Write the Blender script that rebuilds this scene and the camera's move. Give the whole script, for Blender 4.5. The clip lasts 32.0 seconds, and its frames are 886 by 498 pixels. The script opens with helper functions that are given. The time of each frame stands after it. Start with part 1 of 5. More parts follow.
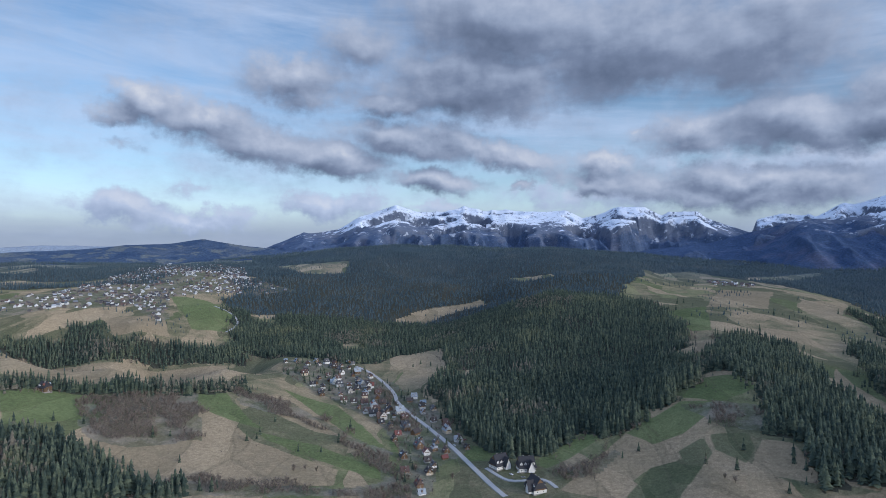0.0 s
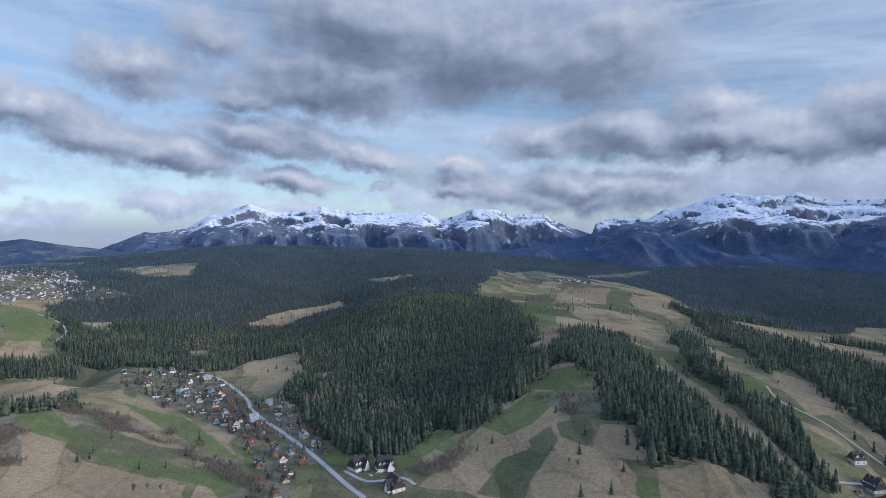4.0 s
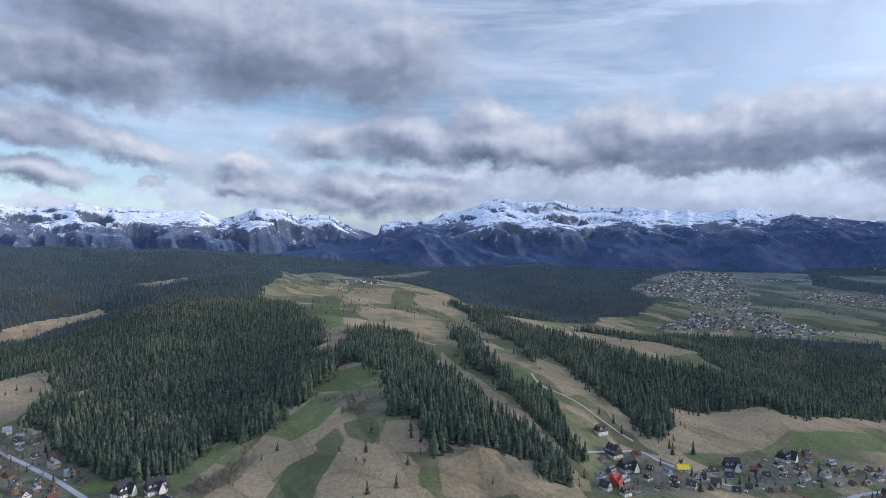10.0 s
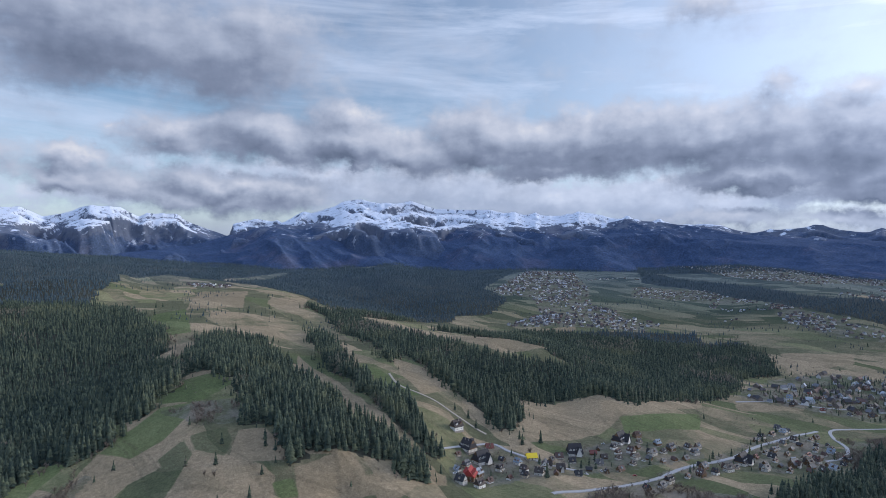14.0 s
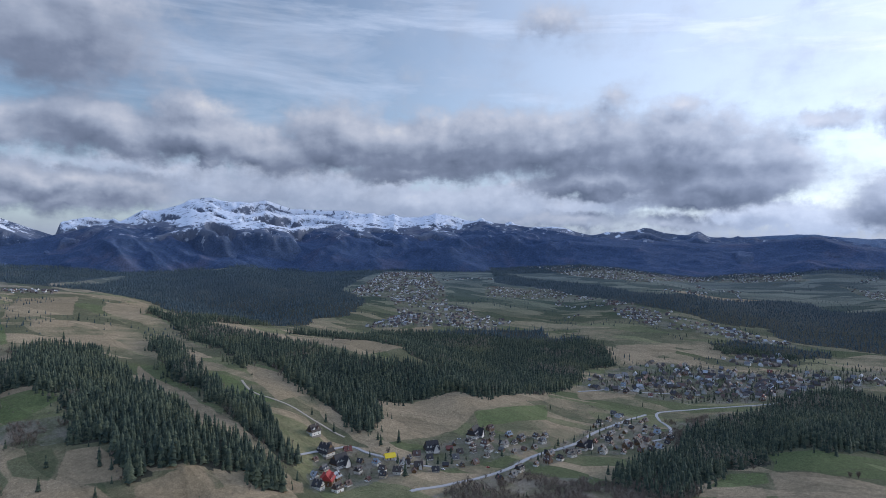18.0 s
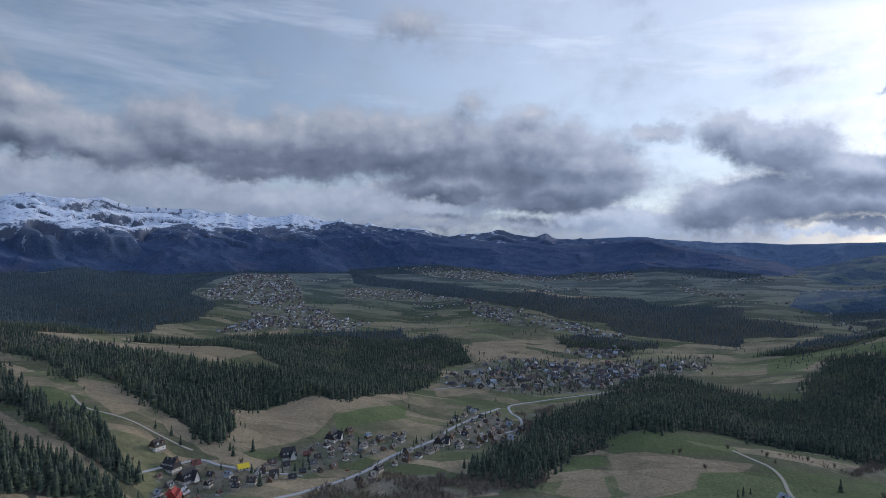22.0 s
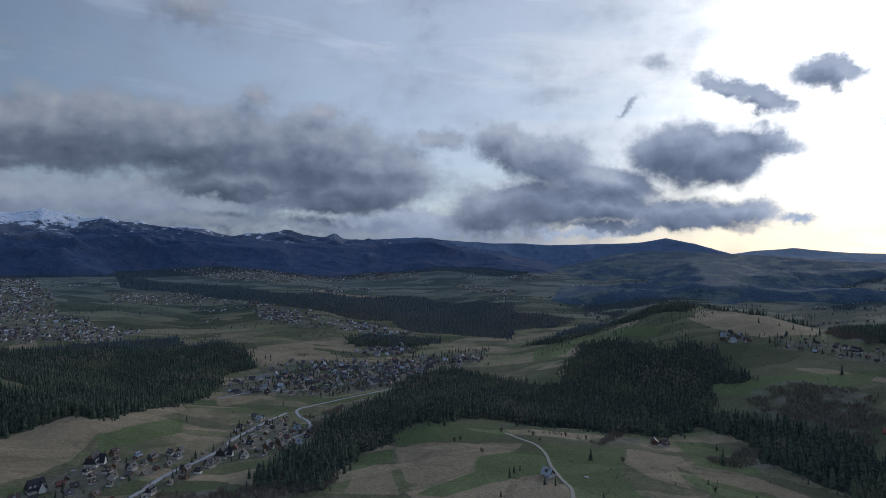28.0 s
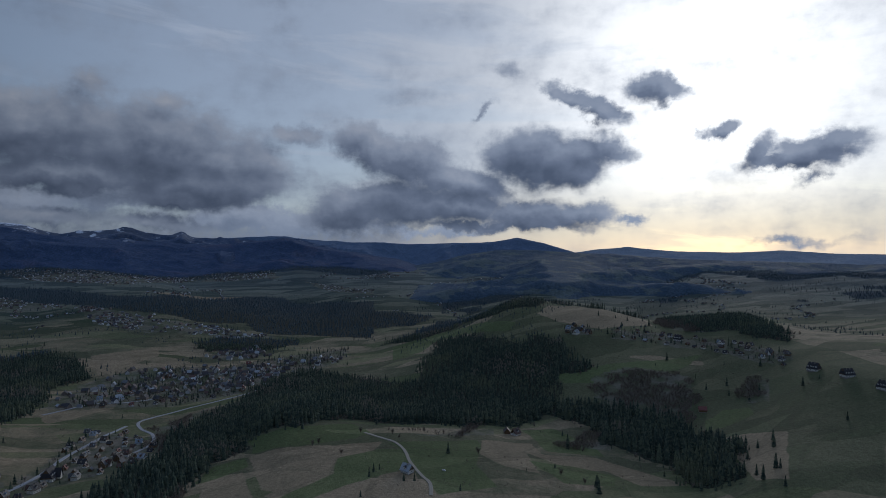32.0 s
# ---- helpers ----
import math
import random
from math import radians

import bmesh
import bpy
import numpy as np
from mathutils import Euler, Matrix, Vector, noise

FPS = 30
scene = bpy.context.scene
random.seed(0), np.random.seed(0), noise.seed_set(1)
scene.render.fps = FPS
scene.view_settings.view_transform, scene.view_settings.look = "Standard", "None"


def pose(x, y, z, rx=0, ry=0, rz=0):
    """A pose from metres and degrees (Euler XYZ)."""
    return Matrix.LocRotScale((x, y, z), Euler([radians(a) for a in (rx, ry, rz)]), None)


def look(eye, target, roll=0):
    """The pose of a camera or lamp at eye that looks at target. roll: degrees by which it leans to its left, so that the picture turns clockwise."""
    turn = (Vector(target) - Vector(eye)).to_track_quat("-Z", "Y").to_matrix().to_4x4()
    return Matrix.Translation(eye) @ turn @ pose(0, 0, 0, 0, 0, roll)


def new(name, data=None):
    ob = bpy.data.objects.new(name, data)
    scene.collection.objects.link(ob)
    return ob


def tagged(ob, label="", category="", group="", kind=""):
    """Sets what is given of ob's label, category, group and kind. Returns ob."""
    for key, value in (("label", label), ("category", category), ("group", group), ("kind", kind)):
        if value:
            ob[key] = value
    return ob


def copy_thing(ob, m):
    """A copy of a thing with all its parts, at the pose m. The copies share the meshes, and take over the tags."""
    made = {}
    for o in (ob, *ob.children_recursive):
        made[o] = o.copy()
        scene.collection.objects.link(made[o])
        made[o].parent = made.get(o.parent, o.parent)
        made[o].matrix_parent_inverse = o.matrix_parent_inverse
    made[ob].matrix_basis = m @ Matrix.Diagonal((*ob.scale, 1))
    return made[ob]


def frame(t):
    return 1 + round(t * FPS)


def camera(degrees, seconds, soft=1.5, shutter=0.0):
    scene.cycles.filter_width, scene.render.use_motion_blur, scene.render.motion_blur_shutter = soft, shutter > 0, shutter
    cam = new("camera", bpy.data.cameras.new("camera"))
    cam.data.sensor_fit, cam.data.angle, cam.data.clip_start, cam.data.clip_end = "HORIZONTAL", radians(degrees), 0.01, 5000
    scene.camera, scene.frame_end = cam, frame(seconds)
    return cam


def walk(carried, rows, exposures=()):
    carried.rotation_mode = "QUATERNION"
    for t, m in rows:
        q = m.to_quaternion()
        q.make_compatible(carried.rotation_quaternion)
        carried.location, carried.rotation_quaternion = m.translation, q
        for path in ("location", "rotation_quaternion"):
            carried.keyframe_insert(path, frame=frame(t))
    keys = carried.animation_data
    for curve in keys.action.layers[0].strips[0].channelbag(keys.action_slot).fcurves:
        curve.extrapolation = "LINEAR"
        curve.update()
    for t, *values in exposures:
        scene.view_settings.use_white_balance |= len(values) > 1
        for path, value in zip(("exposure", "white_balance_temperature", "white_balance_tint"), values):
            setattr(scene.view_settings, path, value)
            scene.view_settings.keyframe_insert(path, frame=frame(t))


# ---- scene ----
cam = camera(70.7, 32.0, soft=0.8)
EYE = 231.0
TURN = [(0, 89.91, 0.12, 0.00), (2, 89.92, 0.14, -6.46), (4, 89.93, 0.16, -12.91), (6, 89.94, 0.18, -19.37),
        (8, 89.96, 0.19, -25.82), (10, 89.98, 0.19, -32.29), (12, 90.01, 0.19, -38.76), (14, 90.03, 0.19, -45.24),
        (16, 90.06, 0.19, -51.71), (18, 90.08, 0.19, -58.17), (20, 90.11, 0.19, -64.61), (22, 90.12, 0.19, -71.04),
        (24, 90.12, 0.20, -77.45), (26, 90.11, 0.20, -83.84), (28, 90.07, 0.22, -90.23), (30, 90.01, 0.23, -96.64),
        (32, 89.92, 0.26, -103.08)]
walk(cam, [(t, pose(0, 0, EYE, a, b, c)) for t, a, b, c in TURN],
     exposures=[(0, 0.0, 5650, 11), (4, 0.12, 5800, 12), (10, 0.3, 6000, 13), (14, 0.2, 6000, 13), (20, -0.12, 5950, 12), (25, -0.6, 5950, 11), (28, -0.82, 5850, 10), (32, -1.36, 5750, 10)])

# the sun stands low in the east of the plan, behind thin cloud
SUN_BEARING, SUN_HEIGHT = 127.0, 13.0
sun = new("sun", bpy.data.lights.new("sun", "SUN"))
sun.data.energy, sun.data.angle, sun.data.color = 2.3, radians(14), (1.0, 0.90, 0.76)
_b, _h = radians(SUN_BEARING), radians(SUN_HEIGHT)
sun.matrix_world = look((0, 0, 0), (-math.sin(_b) * math.cos(_h), -math.cos(_b) * math.cos(_h), -math.sin(_h)))

# ---- the plan: ridge, slope and valley heights (x, y, z in metres), set to fit the camera's view ----
RELIEF = []


def relief(place, heights):
    RELIEF.extend(heights)


relief("village road valley", [(56, 585, 0), (3, 729, 3), (-69, 898, 7), (-132, 1087, 14), (-205, 1010, 11), (-293, 1138, 20), (-78, 641, 4), (-53, 617, 1)])
relief("spruce hill", [(69, 657, 6), (5, 925, 13), (104, 654, 8), (172, 879, 19), (228, 1168, 50), (272, 1531, 105), (89, 1494, 54), (-81, 1384, 17), (67, 978, 18), (403, 1327, 85), (326, 983, 52)])
relief("wooded ridges behind it", [(-40, 1808, 42), (113, 1889, 62), (-469, 2309, 159), (-211, 2770, 212), (369, 2455, 184), (-650, 2527, 162), (71, 2187, 111), (-318, 1908, 92), (-469, 1703, 69), (300, 2125, 133), (768, 2317, 144)])
relief("western meadow hill", [(-366, 557, 20), (-310, 585, 14), (-446, 777, 49), (-233, 592, 11), (-312, 711, 25), (-227, 748, 21), (-333, 847, 39), (-128, 763, 10), (-472, 891, 54), (-606, 875, 73), (-336, 965, 39)])
relief("west village slope", [(-509, 1091, 3), (-686, 1057, 17), (-352, 1151, 6), (-604, 1248, 68), (-814, 1276, 93), (-714, 1476, 91), (-817, 1754, 120), (-800, 2036, 148), (-1108, 1788, 127), (-1491, 2244, 162), (-645, 1958, 116), (-535, 1460, 73), (-1005, 1452, 114), (-1014, 2313, 158)])
relief("terraced fields", [(254, 480, 17), (138, 594, 7), (202, 593, 17), (251, 597, 35), (311, 673, 59), (361, 762, 73), (354, 494, 34), (329, 459, 17), (436, 553, 50), (485, 915, 73), (461, 752, 56), (226, 703, 38)])
relief("hilltop meadow", [(526, 1191, 92), (748, 1411, 103), (628, 1651, 108), (910, 1513, 101), (884, 1909, 114), (788, 2310, 148), (671, 1116, 79), (1543, 1490, 55), (1503, 1923, 67)])
relief("side valley", [(484, 687, 49), (433, 550, 42), (525, 503, 17), (576, 611, 44), (641, 814, 63), (764, 1106, 73), (849, 1303, 91), (428, 487, 28)])
relief("long ridge", [(682, 664, 42), (907, 770, 56), (909, 654, 46), (886, 524, 14), (804, 560, 18), (899, 953, 59), (937, 1188, 68), (1219, 822, 5), (1321, 1108, 23), (1123, 572, -20)])
relief("pasture by the lower village", [(601, 455, 7), (693, 411, 3), (771, 456, 13), (844, 390, 0), (506, 453, 0), (590, 379, -6)])
relief("lower village valley", [(516, 360, -3), (645, 296, -11), (770, 272, -17), (1003, 248, -28), (1215, 203, -35), (1437, 64, -25), (1549, -154, -21), (1340, 343, -24), (1502, 530, -9), (1668, 954, 20), (1214, 1012, 15), (2112, 853, 31)])
relief("wide basin", [(2211, 1540, 95), (2576, 1040, 87), (2741, 455, 66), (2480, 16, 30), (1950, 163, 10), (1765, 2035, 107), (1325, 1528, 29), (1324, 2051, 81), (2399, 449, 73), (2579, -395, 61), (2241, -1495, 43), (2120, -1924, 76), (1650, -1798, 41)])
relief("foot of the mountains", [(2130, 2455, 152), (3066, 1079, 139), (3250, 20, 133), (2231, 2363, 133), (-1305, 2977, 156), (-1849, 2673, 165), (3072, -1062, 99), (2631, -1908, 105), (2197, -2395, 115)])
relief("farm knoll", [(715, 52, 0), (607, -65, 1), (784, 15, 9), (754, -116, 3), (669, -254, -11), (666, -344, -20), (731, 120, -8), (607, 171, -8), (966, -17, -7), (1101, 100, -25), (1024, -157, -32), (968, -368, -18), (793, -230, -13)])
relief("eastern hill", [(1277, -254, -4), (1482, -470, 65), (1581, -574, 89), (1511, -370, 21), (1329, -687, 83), (1191, -934, 72), (1046, -949, 60), (1076, -718, 47), (729, -755, 56), (826, -648, 13), (603, -624, 27), (519, -470, 10), (586, -424, -21), (467, -508, 11), (966, -1053, 56), (2032, -544, -1), (1749, -1010, 1), (1415, -1320, 20)])
relief("ground around and behind", [(0, 168, 8), (210, 0, 3), (0, -350, 14), (0, -1260, 56), (0, -2610, 153), (-560, 0, 21), (-1766, 0, 107), (-2333, 1347, 158), (402, -573, 14), (883, -1529, 84), (1739, -2483, 125), (-606, 350, 28), (-1948, -2322, 160), (154, 267, 11), (345, 61, -3), (-120, 329, 11), (364, 210, -3), (339, -196, 3)])

# ---- land cover and settlements, outlined in the camera's view and cast onto the plan ----
COVER = {"forest": [], "clearing": [], "tan": [], "green": [], "dark": [], "thicket": [], "village": [], "town": []}


def area(kind, outline):
    COVER[kind].append(outline)


area("forest", [(-413, 1288), (-237, 1166), (-139, 1145), (1, 1133), (5, 1046), (-24, 957), (4, 834), (42, 712), (68, 655), (105, 665), (157, 723), (175, 691), (210, 693), (224, 722), (276, 729), (286, 762), (309, 747), (344, 826), (397, 1010), (452, 1165), (483, 1350), (491, 1514), (443, 1596), (484, 1693), (699, 2139), (742, 2368), (364, 2424), (-209, 2746), (-343, 2633), (-601, 2183), (-652, 2034), (-561, 1613), (-492, 1453)])
area("forest", [(-461, 3108), (-65, 3000), (525, 2687), (784, 2503), (360, 2395), (-203, 2672)])
area("forest", [(334, 803), (413, 968), (450, 1036), (522, 1041), (542, 983), (509, 860), (483, 802), (457, 700), (435, 607), (422, 556), (424, 517), (435, 489), (420, 474), (365, 475), (353, 493), (385, 542), (358, 557), (323, 509), (311, 514), (328, 545), (334, 574), (327, 593), (316, 618), (337, 672), (352, 688), (372, 743), (361, 783)])
area("forest", [(329, 547), (335, 514), (351, 499), (379, 499), (381, 484), (413, 479), (401, 457), (406, 423), (439, 450), (428, 487), (420, 533), (425, 581), (389, 598)])
area("forest", [(684, 1059), (602, 923), (541, 775), (525, 704), (477, 605), (465, 549), (455, 518), (456, 484), (455, 459), (475, 471), (478, 488), (492, 513), (491, 535), (519, 591), (513, 616), (551, 726), (616, 857), (671, 952)])
area("forest", [(871, 1349), (791, 1123), (713, 975), (695, 881), (649, 779), (622, 727), (678, 771), (671, 711), (646, 662), (627, 600), (621, 564), (604, 522), (585, 489), (597, 467), (641, 497), (694, 543), (743, 518), (783, 503), (879, 487), (926, 513), (898, 549), (912, 595), (879, 613), (819, 661), (799, 714), (825, 802), (831, 881), (839, 972), (848, 1075), (868, 1208)])
area("forest", [(915, 638), (916, 588), (893, 495), (978, 499), (1028, 423), (1669, 687), (1579, 792), (1479, 875), (1305, 987), (1096, 1013), (963, 1021), (1076, 961), (958, 724)])
area("forest", [(1243, 866), (1491, 709), (1615, 570), (1475, 455), (1362, 407), (1256, 443), (1101, 400), (1041, 410), (937, 429), (816, 448), (821, 530), (935, 627)])
area("forest", [(1379, 2463), (1375, 2130), (1328, 1833), (2126, 2340), (1612, 2879)])
area("forest", [(-786, 1106), (-636, 1107), (-508, 1158), (-377, 1207), (-379, 1252), (-430, 1305), (-537, 1224), (-648, 1183), (-709, 1197), (-823, 1158)])
area("forest", [(-751, 1258), (-703, 1285), (-639, 1178), (-710, 1181)])
area("forest", [(-375, 527), (-443, 624), (-422, 644), (-358, 622), (-276, 580), (-232, 564), (-229, 555)])
area("forest", [(-539, 759), (-488, 786), (-402, 830), (-272, 873), (-267, 857), (-392, 810), (-477, 770), (-526, 741)])
area("forest", [(-597, 1674), (-550, 1766), (-441, 1602), (-393, 1379), (-413, 1288), (-463, 1330), (-483, 1466)])
area("forest", [(-1218, 1715), (-1073, 1869), (-920, 2099), (-873, 1992), (-1010, 1758), (-1135, 1598)])
area("clearing", [(-138, 1702), (-41, 1860), (116, 1939), (131, 1856), (9, 1793), (-82, 1659)])
area("clearing", [(-230, 1363), (-182, 1396), (-160, 1294), (-204, 1292)])
area("clearing", [(-130, 1108), (-95, 1242), (1, 1300), (1, 1112), (-27, 1068), (-30, 965), (-78, 1018)])
area("clearing", [(15, 1072), (55, 1064), (41, 989), (10, 1011)])
area("clearing", [(-717, 2522), (-373, 2508), (-357, 2292), (-483, 2184)])
area("clearing", [(232, 2210), (368, 2131), (362, 1989), (270, 2047)])
area("clearing", [(-493, 1581), (-438, 1645), (-409, 1533), (-457, 1489)])
area("clearing", [(466, 1532), (559, 1642), (502, 1515)])
area("clearing", [(362, 985), (435, 1005), (412, 951), (356, 937)])
area("clearing", [(937, 993), (1009, 901), (934, 707), (946, 654), (836, 687), (853, 829)])
area("clearing", [(1325, 1266), (1436, 1219), (1334, 1133), (1190, 1137)])
area("tan", [(355, 559), (394, 537), (354, 494), (334, 513)])
area("tan", [(360, 458), (442, 453), (435, 431), (370, 422), (352, 431)])
area("tan", [(542, 865), (521, 799), (506, 705), (465, 590), (458, 521), (414, 525), (442, 628), (486, 777)])
area("tan", [(651, 761), (661, 701), (639, 611), (556, 590), (596, 678)])
area("tan", [(700, 548), (738, 515), (871, 483), (1025, 514), (1028, 423), (950, 391), (769, 419), (685, 406), (586, 444), (612, 479)])
area("tan", [(937, 993), (1009, 901), (934, 707), (946, 654), (836, 687), (853, 829)])
area("tan", [(768, 1739), (910, 1716), (698, 1345), (572, 1359)])
area("tan", [(395, 1069), (435, 1005), (412, 951), (356, 937)])
area("tan", [(574, 1131), (638, 1106), (598, 974), (544, 1050)])
area("tan", [(599, 1293), (663, 1252), (613, 1183), (560, 1209)])
area("tan", [(886, 1534), (1064, 1632), (829, 1297), (778, 1377)])
area("tan", [(346, 822), (390, 787), (360, 743), (325, 773)])
area("tan", [(204, 695), (244, 677), (274, 653), (239, 631), (197, 652)])
area("tan", [(-796, 1120), (-630, 1097), (-410, 1176), (-300, 934), (-409, 846), (-556, 783)])
area("tan", [(-381, 674), (-313, 815), (-211, 695), (-106, 634), (-104, 592), (-228, 580), (-321, 606)])
area("tan", [(-229, 888), (-175, 861), (-95, 727), (-151, 743), (-220, 799)])
area("tan", [(-138, 1702), (-41, 1860), (116, 1939), (131, 1856), (9, 1793), (-82, 1659)])
area("tan", [(-102, 1193), (1, 1288), (-4, 1112), (-66, 1134)])
area("tan", [(-730, 1333), (-621, 1387), (-550, 1254), (-641, 1211)])
area("tan", [(1341, 1006), (1493, 964), (1375, 887), (1294, 936)])
area("tan", [(2444, 513), (2519, 210), (2252, -147), (2257, 15), (2247, 374)])
area("tan", [(1532, 450), (1609, 324), (1527, 308), (1371, 390)])
area("tan", [(1075, 390), (1145, 293), (1101, 292), (1014, 358)])
area("green", [(752, 417), (907, 373), (827, 341), (708, 386)])
area("green", [(457, 1341), (580, 1380), (472, 1096), (421, 1109)])
area("green", [(572, 775), (589, 721), (561, 638), (553, 587), (520, 603), (502, 637)])
area("green", [(-538, 757), (-421, 853), (-393, 718), (-464, 653)])
area("green", [(-347, 873), (-296, 850), (-238, 762), (-208, 731), (-262, 752), (-309, 785)])
area("green", [(-227, 726), (-142, 697), (-61, 640), (-56, 617), (-82, 626), (-162, 675)])
area("green", [(-238, 924), (-146, 874), (-68, 714), (-78, 694), (-169, 830)])
area("green", [(-709, 1618), (-603, 1609), (-507, 1504), (-474, 1363), (-535, 1330)])
area("green", [(23, 717), (60, 698), (57, 662), (21, 668)])
area("green", [(-63, 739), (-37, 750), (-32, 712), (-60, 698)])
area("green", [(1389, 356), (1437, 264), (1349, 284), (1319, 338)])
area("thicket", [(-448, 780), (-335, 851), (-265, 688), (-334, 653), (-391, 669)])
area("thicket", [(-285, 863), (-205, 857), (-95, 727), (-60, 698), (-52, 606), (-90, 690), (-161, 790), (-257, 801)])
area("thicket", [(-268, 554), (-244, 592), (-98, 585), (-48, 621), (-13, 581)])
area("thicket", [(-429, 603), (-384, 619), (-342, 577), (-389, 547)])
area("thicket", [(-84, 977), (-49, 830), (-46, 783), (-74, 778), (-95, 915)])
area("thicket", [(114, 628), (160, 641), (181, 657), (179, 640), (152, 612), (125, 607)])
area("thicket", [(271, 715), (344, 665), (324, 611), (281, 637)])
area("thicket", [(600, 237), (639, 176), (690, 140), (622, 115), (591, 152), (566, 223)])
area("thicket", [(845, 186), (960, 202), (1097, 137), (970, 162), (788, 159)])
area("thicket", [(502, 326), (573, 316), (651, 219), (573, 216)])
area("thicket", [(759, -127), (822, -261), (780, -248), (762, -141)])
area("thicket", [(758, -329), (728, -396), (702, -375), (734, -326)])
area("village", [(-296, 1148), (-173, 1159), (-86, 1011), (-19, 875), (11, 777), (29, 697), (-3, 669), (-13, 581), (-51, 593), (-55, 718), (-93, 826), (-190, 935), (-272, 1054)])
area("village", [(504, 483), (553, 470), (566, 401), (624, 401), (711, 375), (712, 340), (764, 315), (721, 297), (617, 336), (511, 387), (439, 420)])
area("village", [(561, 321), (691, 294), (808, 285), (964, 284), (943, 233), (864, 174), (783, 179), (726, 256), (586, 295)])
area("village", [(1153, 372), (1343, 344), (1450, 242), (1363, 204), (1528, 68), (1611, -127), (1449, -94), (1356, 60), (1182, 99), (1119, 236), (1097, 333)])
area("town", [(-1032, 1453), (-980, 1582), (-1235, 2817), (-781, 2437), (-637, 2045), (-445, 1934), (-599, 1817), (-703, 1603), (-581, 1297), (-730, 1481), (-902, 1270)])
area("town", [(2469, 1866), (2561, 1669), (2201, 1366), (1851, 1131), (1732, 826), (1578, 805), (1486, 954), (1354, 1058), (1348, 1107), (1586, 1141), (1800, 1338), (1774, 1506)])
area("town", [(889, 2105), (1000, 1993), (897, 1825), (835, 1931)])
# the terraced fields below the spruce hill
area("green", [(216, 692), (276, 723), (303, 696), (282, 665), (246, 645), (214, 644), (200, 685)])
area("green", [(280, 733), (324, 784), (373, 761), (358, 715), (308, 691)])
area("tan", [(107, 585), (151, 637), (200, 685), (237, 639), (230, 602), (201, 606), (171, 584), (156, 552)])
area("green", [(91, 647), (126, 690), (172, 726), (177, 696), (131, 653), (105, 632)])
area("dark", [(156, 552), (201, 606), (236, 617), (261, 624), (254, 592), (208, 545), (193, 520)])
area("tan", [(208, 545), (254, 592), (268, 561), (294, 527), (293, 503), (267, 469), (197, 516)])
area("tan", [(273, 558), (308, 601), (327, 585), (328, 540), (315, 519), (273, 546)])
area("dark", [(268, 625), (301, 614), (292, 584), (273, 564), (259, 596)])
area("dark", [(262, 548), (301, 528), (293, 508), (257, 526)])
area("tan", [(328, 515), (358, 555), (385, 548), (347, 495)])
area("tan", [(313, 505), (366, 489), (356, 436), (291, 462)])
area("green", [(286, 497), (305, 494), (297, 472), (278, 476)])
area("tan", [(372, 463), (408, 451), (444, 436), (429, 422), (356, 435)])
# the eastern hill, the farm knoll and the basin
area("dark", [(1120, -171), (1294, -408), (1420, -400), (1560, -600), (1500, -800), (1306, -900), (1049, -900), (733, -827), (447, -503), (519, -406), (696, -463), (986, -340)])
area("forest", [(634, 190), (707, 188), (780, 161), (870, 165), (950, 131), (1134, 97), (1299, 42), (1359, -29), (1253, -117), (1171, -185), (1098, -245), (1025, -277), (1041, -331), (1023, -385), (998, -414), (934, -388), (895, -416), (852, -438), (817, -469), (789, -502), (744, -512), (709, -510), (673, -520), (593, -470), (546, -438), (594, -410), (643, -415), (667, -410), (728, -381), (788, -397), (851, -370), (877, -364), (846, -301), (827, -224), (854, -174), (852, -111), (875, -82), (798, 5), (807, 62), (752, 64), (729, 100), (661, 108), (612, 111)])
area("forest", [(1115, -202), (1223, -239), (1324, -283), (1433, -320), (1401, -379), (1287, -410), (1211, -444), (1227, -474), (1162, -506), (1106, -509), (1062, -483), (1030, -504), (993, -481), (1014, -441), (986, -427), (937, -417), (962, -306), (1052, -235)])
area("forest", [(1600, -209), (1667, -295), (1931, -432), (1859, -504), (1792, -554), (1540, -550), (1516, -645), (1664, -724), (1427, -565), (1467, -524), (1476, -470), (1584, -429), (1587, -355), (1558, -275)])
area("forest", [(1545, -642), (1378, -682), (1350, -790), (1322, -774), (1405, -695), (1473, -627)])
area("forest", [(1350, -860), (1588, -1143), (1569, -1212), (1215, -1004), (1058, -952), (968, -871), (1020, -842), (1100, -838), (1097, -789), (1248, -820), (1372, -860)])
area("thicket", [(965, -477), (978, -552), (954, -588), (907, -624), (833, -577), (755, -511), (803, -486), (852, -438), (923, -465)])
area("thicket", [(1384, -853), (1652, -1103), (1166, -864), (1097, -789), (1175, -748)])
area("thicket", [(848, -682), (817, -701), (748, -641), (766, -624)])
area("forest", [(1415, 4254), (855, 2572), (1113, 2169), (1076, 1620), (864, 1152), (1149, 1204), (1329, 1169), (1723, 1382), (1836, 1603), (2270, 1821), (2601, 1936), (3207, 1766), (3942, 2170)])
area("forest", [(2882, 1486), (2695, 1268), (2525, 799), (2408, 649), (2328, 523), (2358, 331), (2526, 197), (2562, 67), (2433, -5), (2383, -118), (2307, -272), (1727, -203), (1770, -110), (1801, -16), (1810, 61), (1850, 117), (1958, 153), (1926, 271), (1950, 338), (2030, 457), (2120, 591), (2233, 686), (2402, 1001), (2479, 1278)])
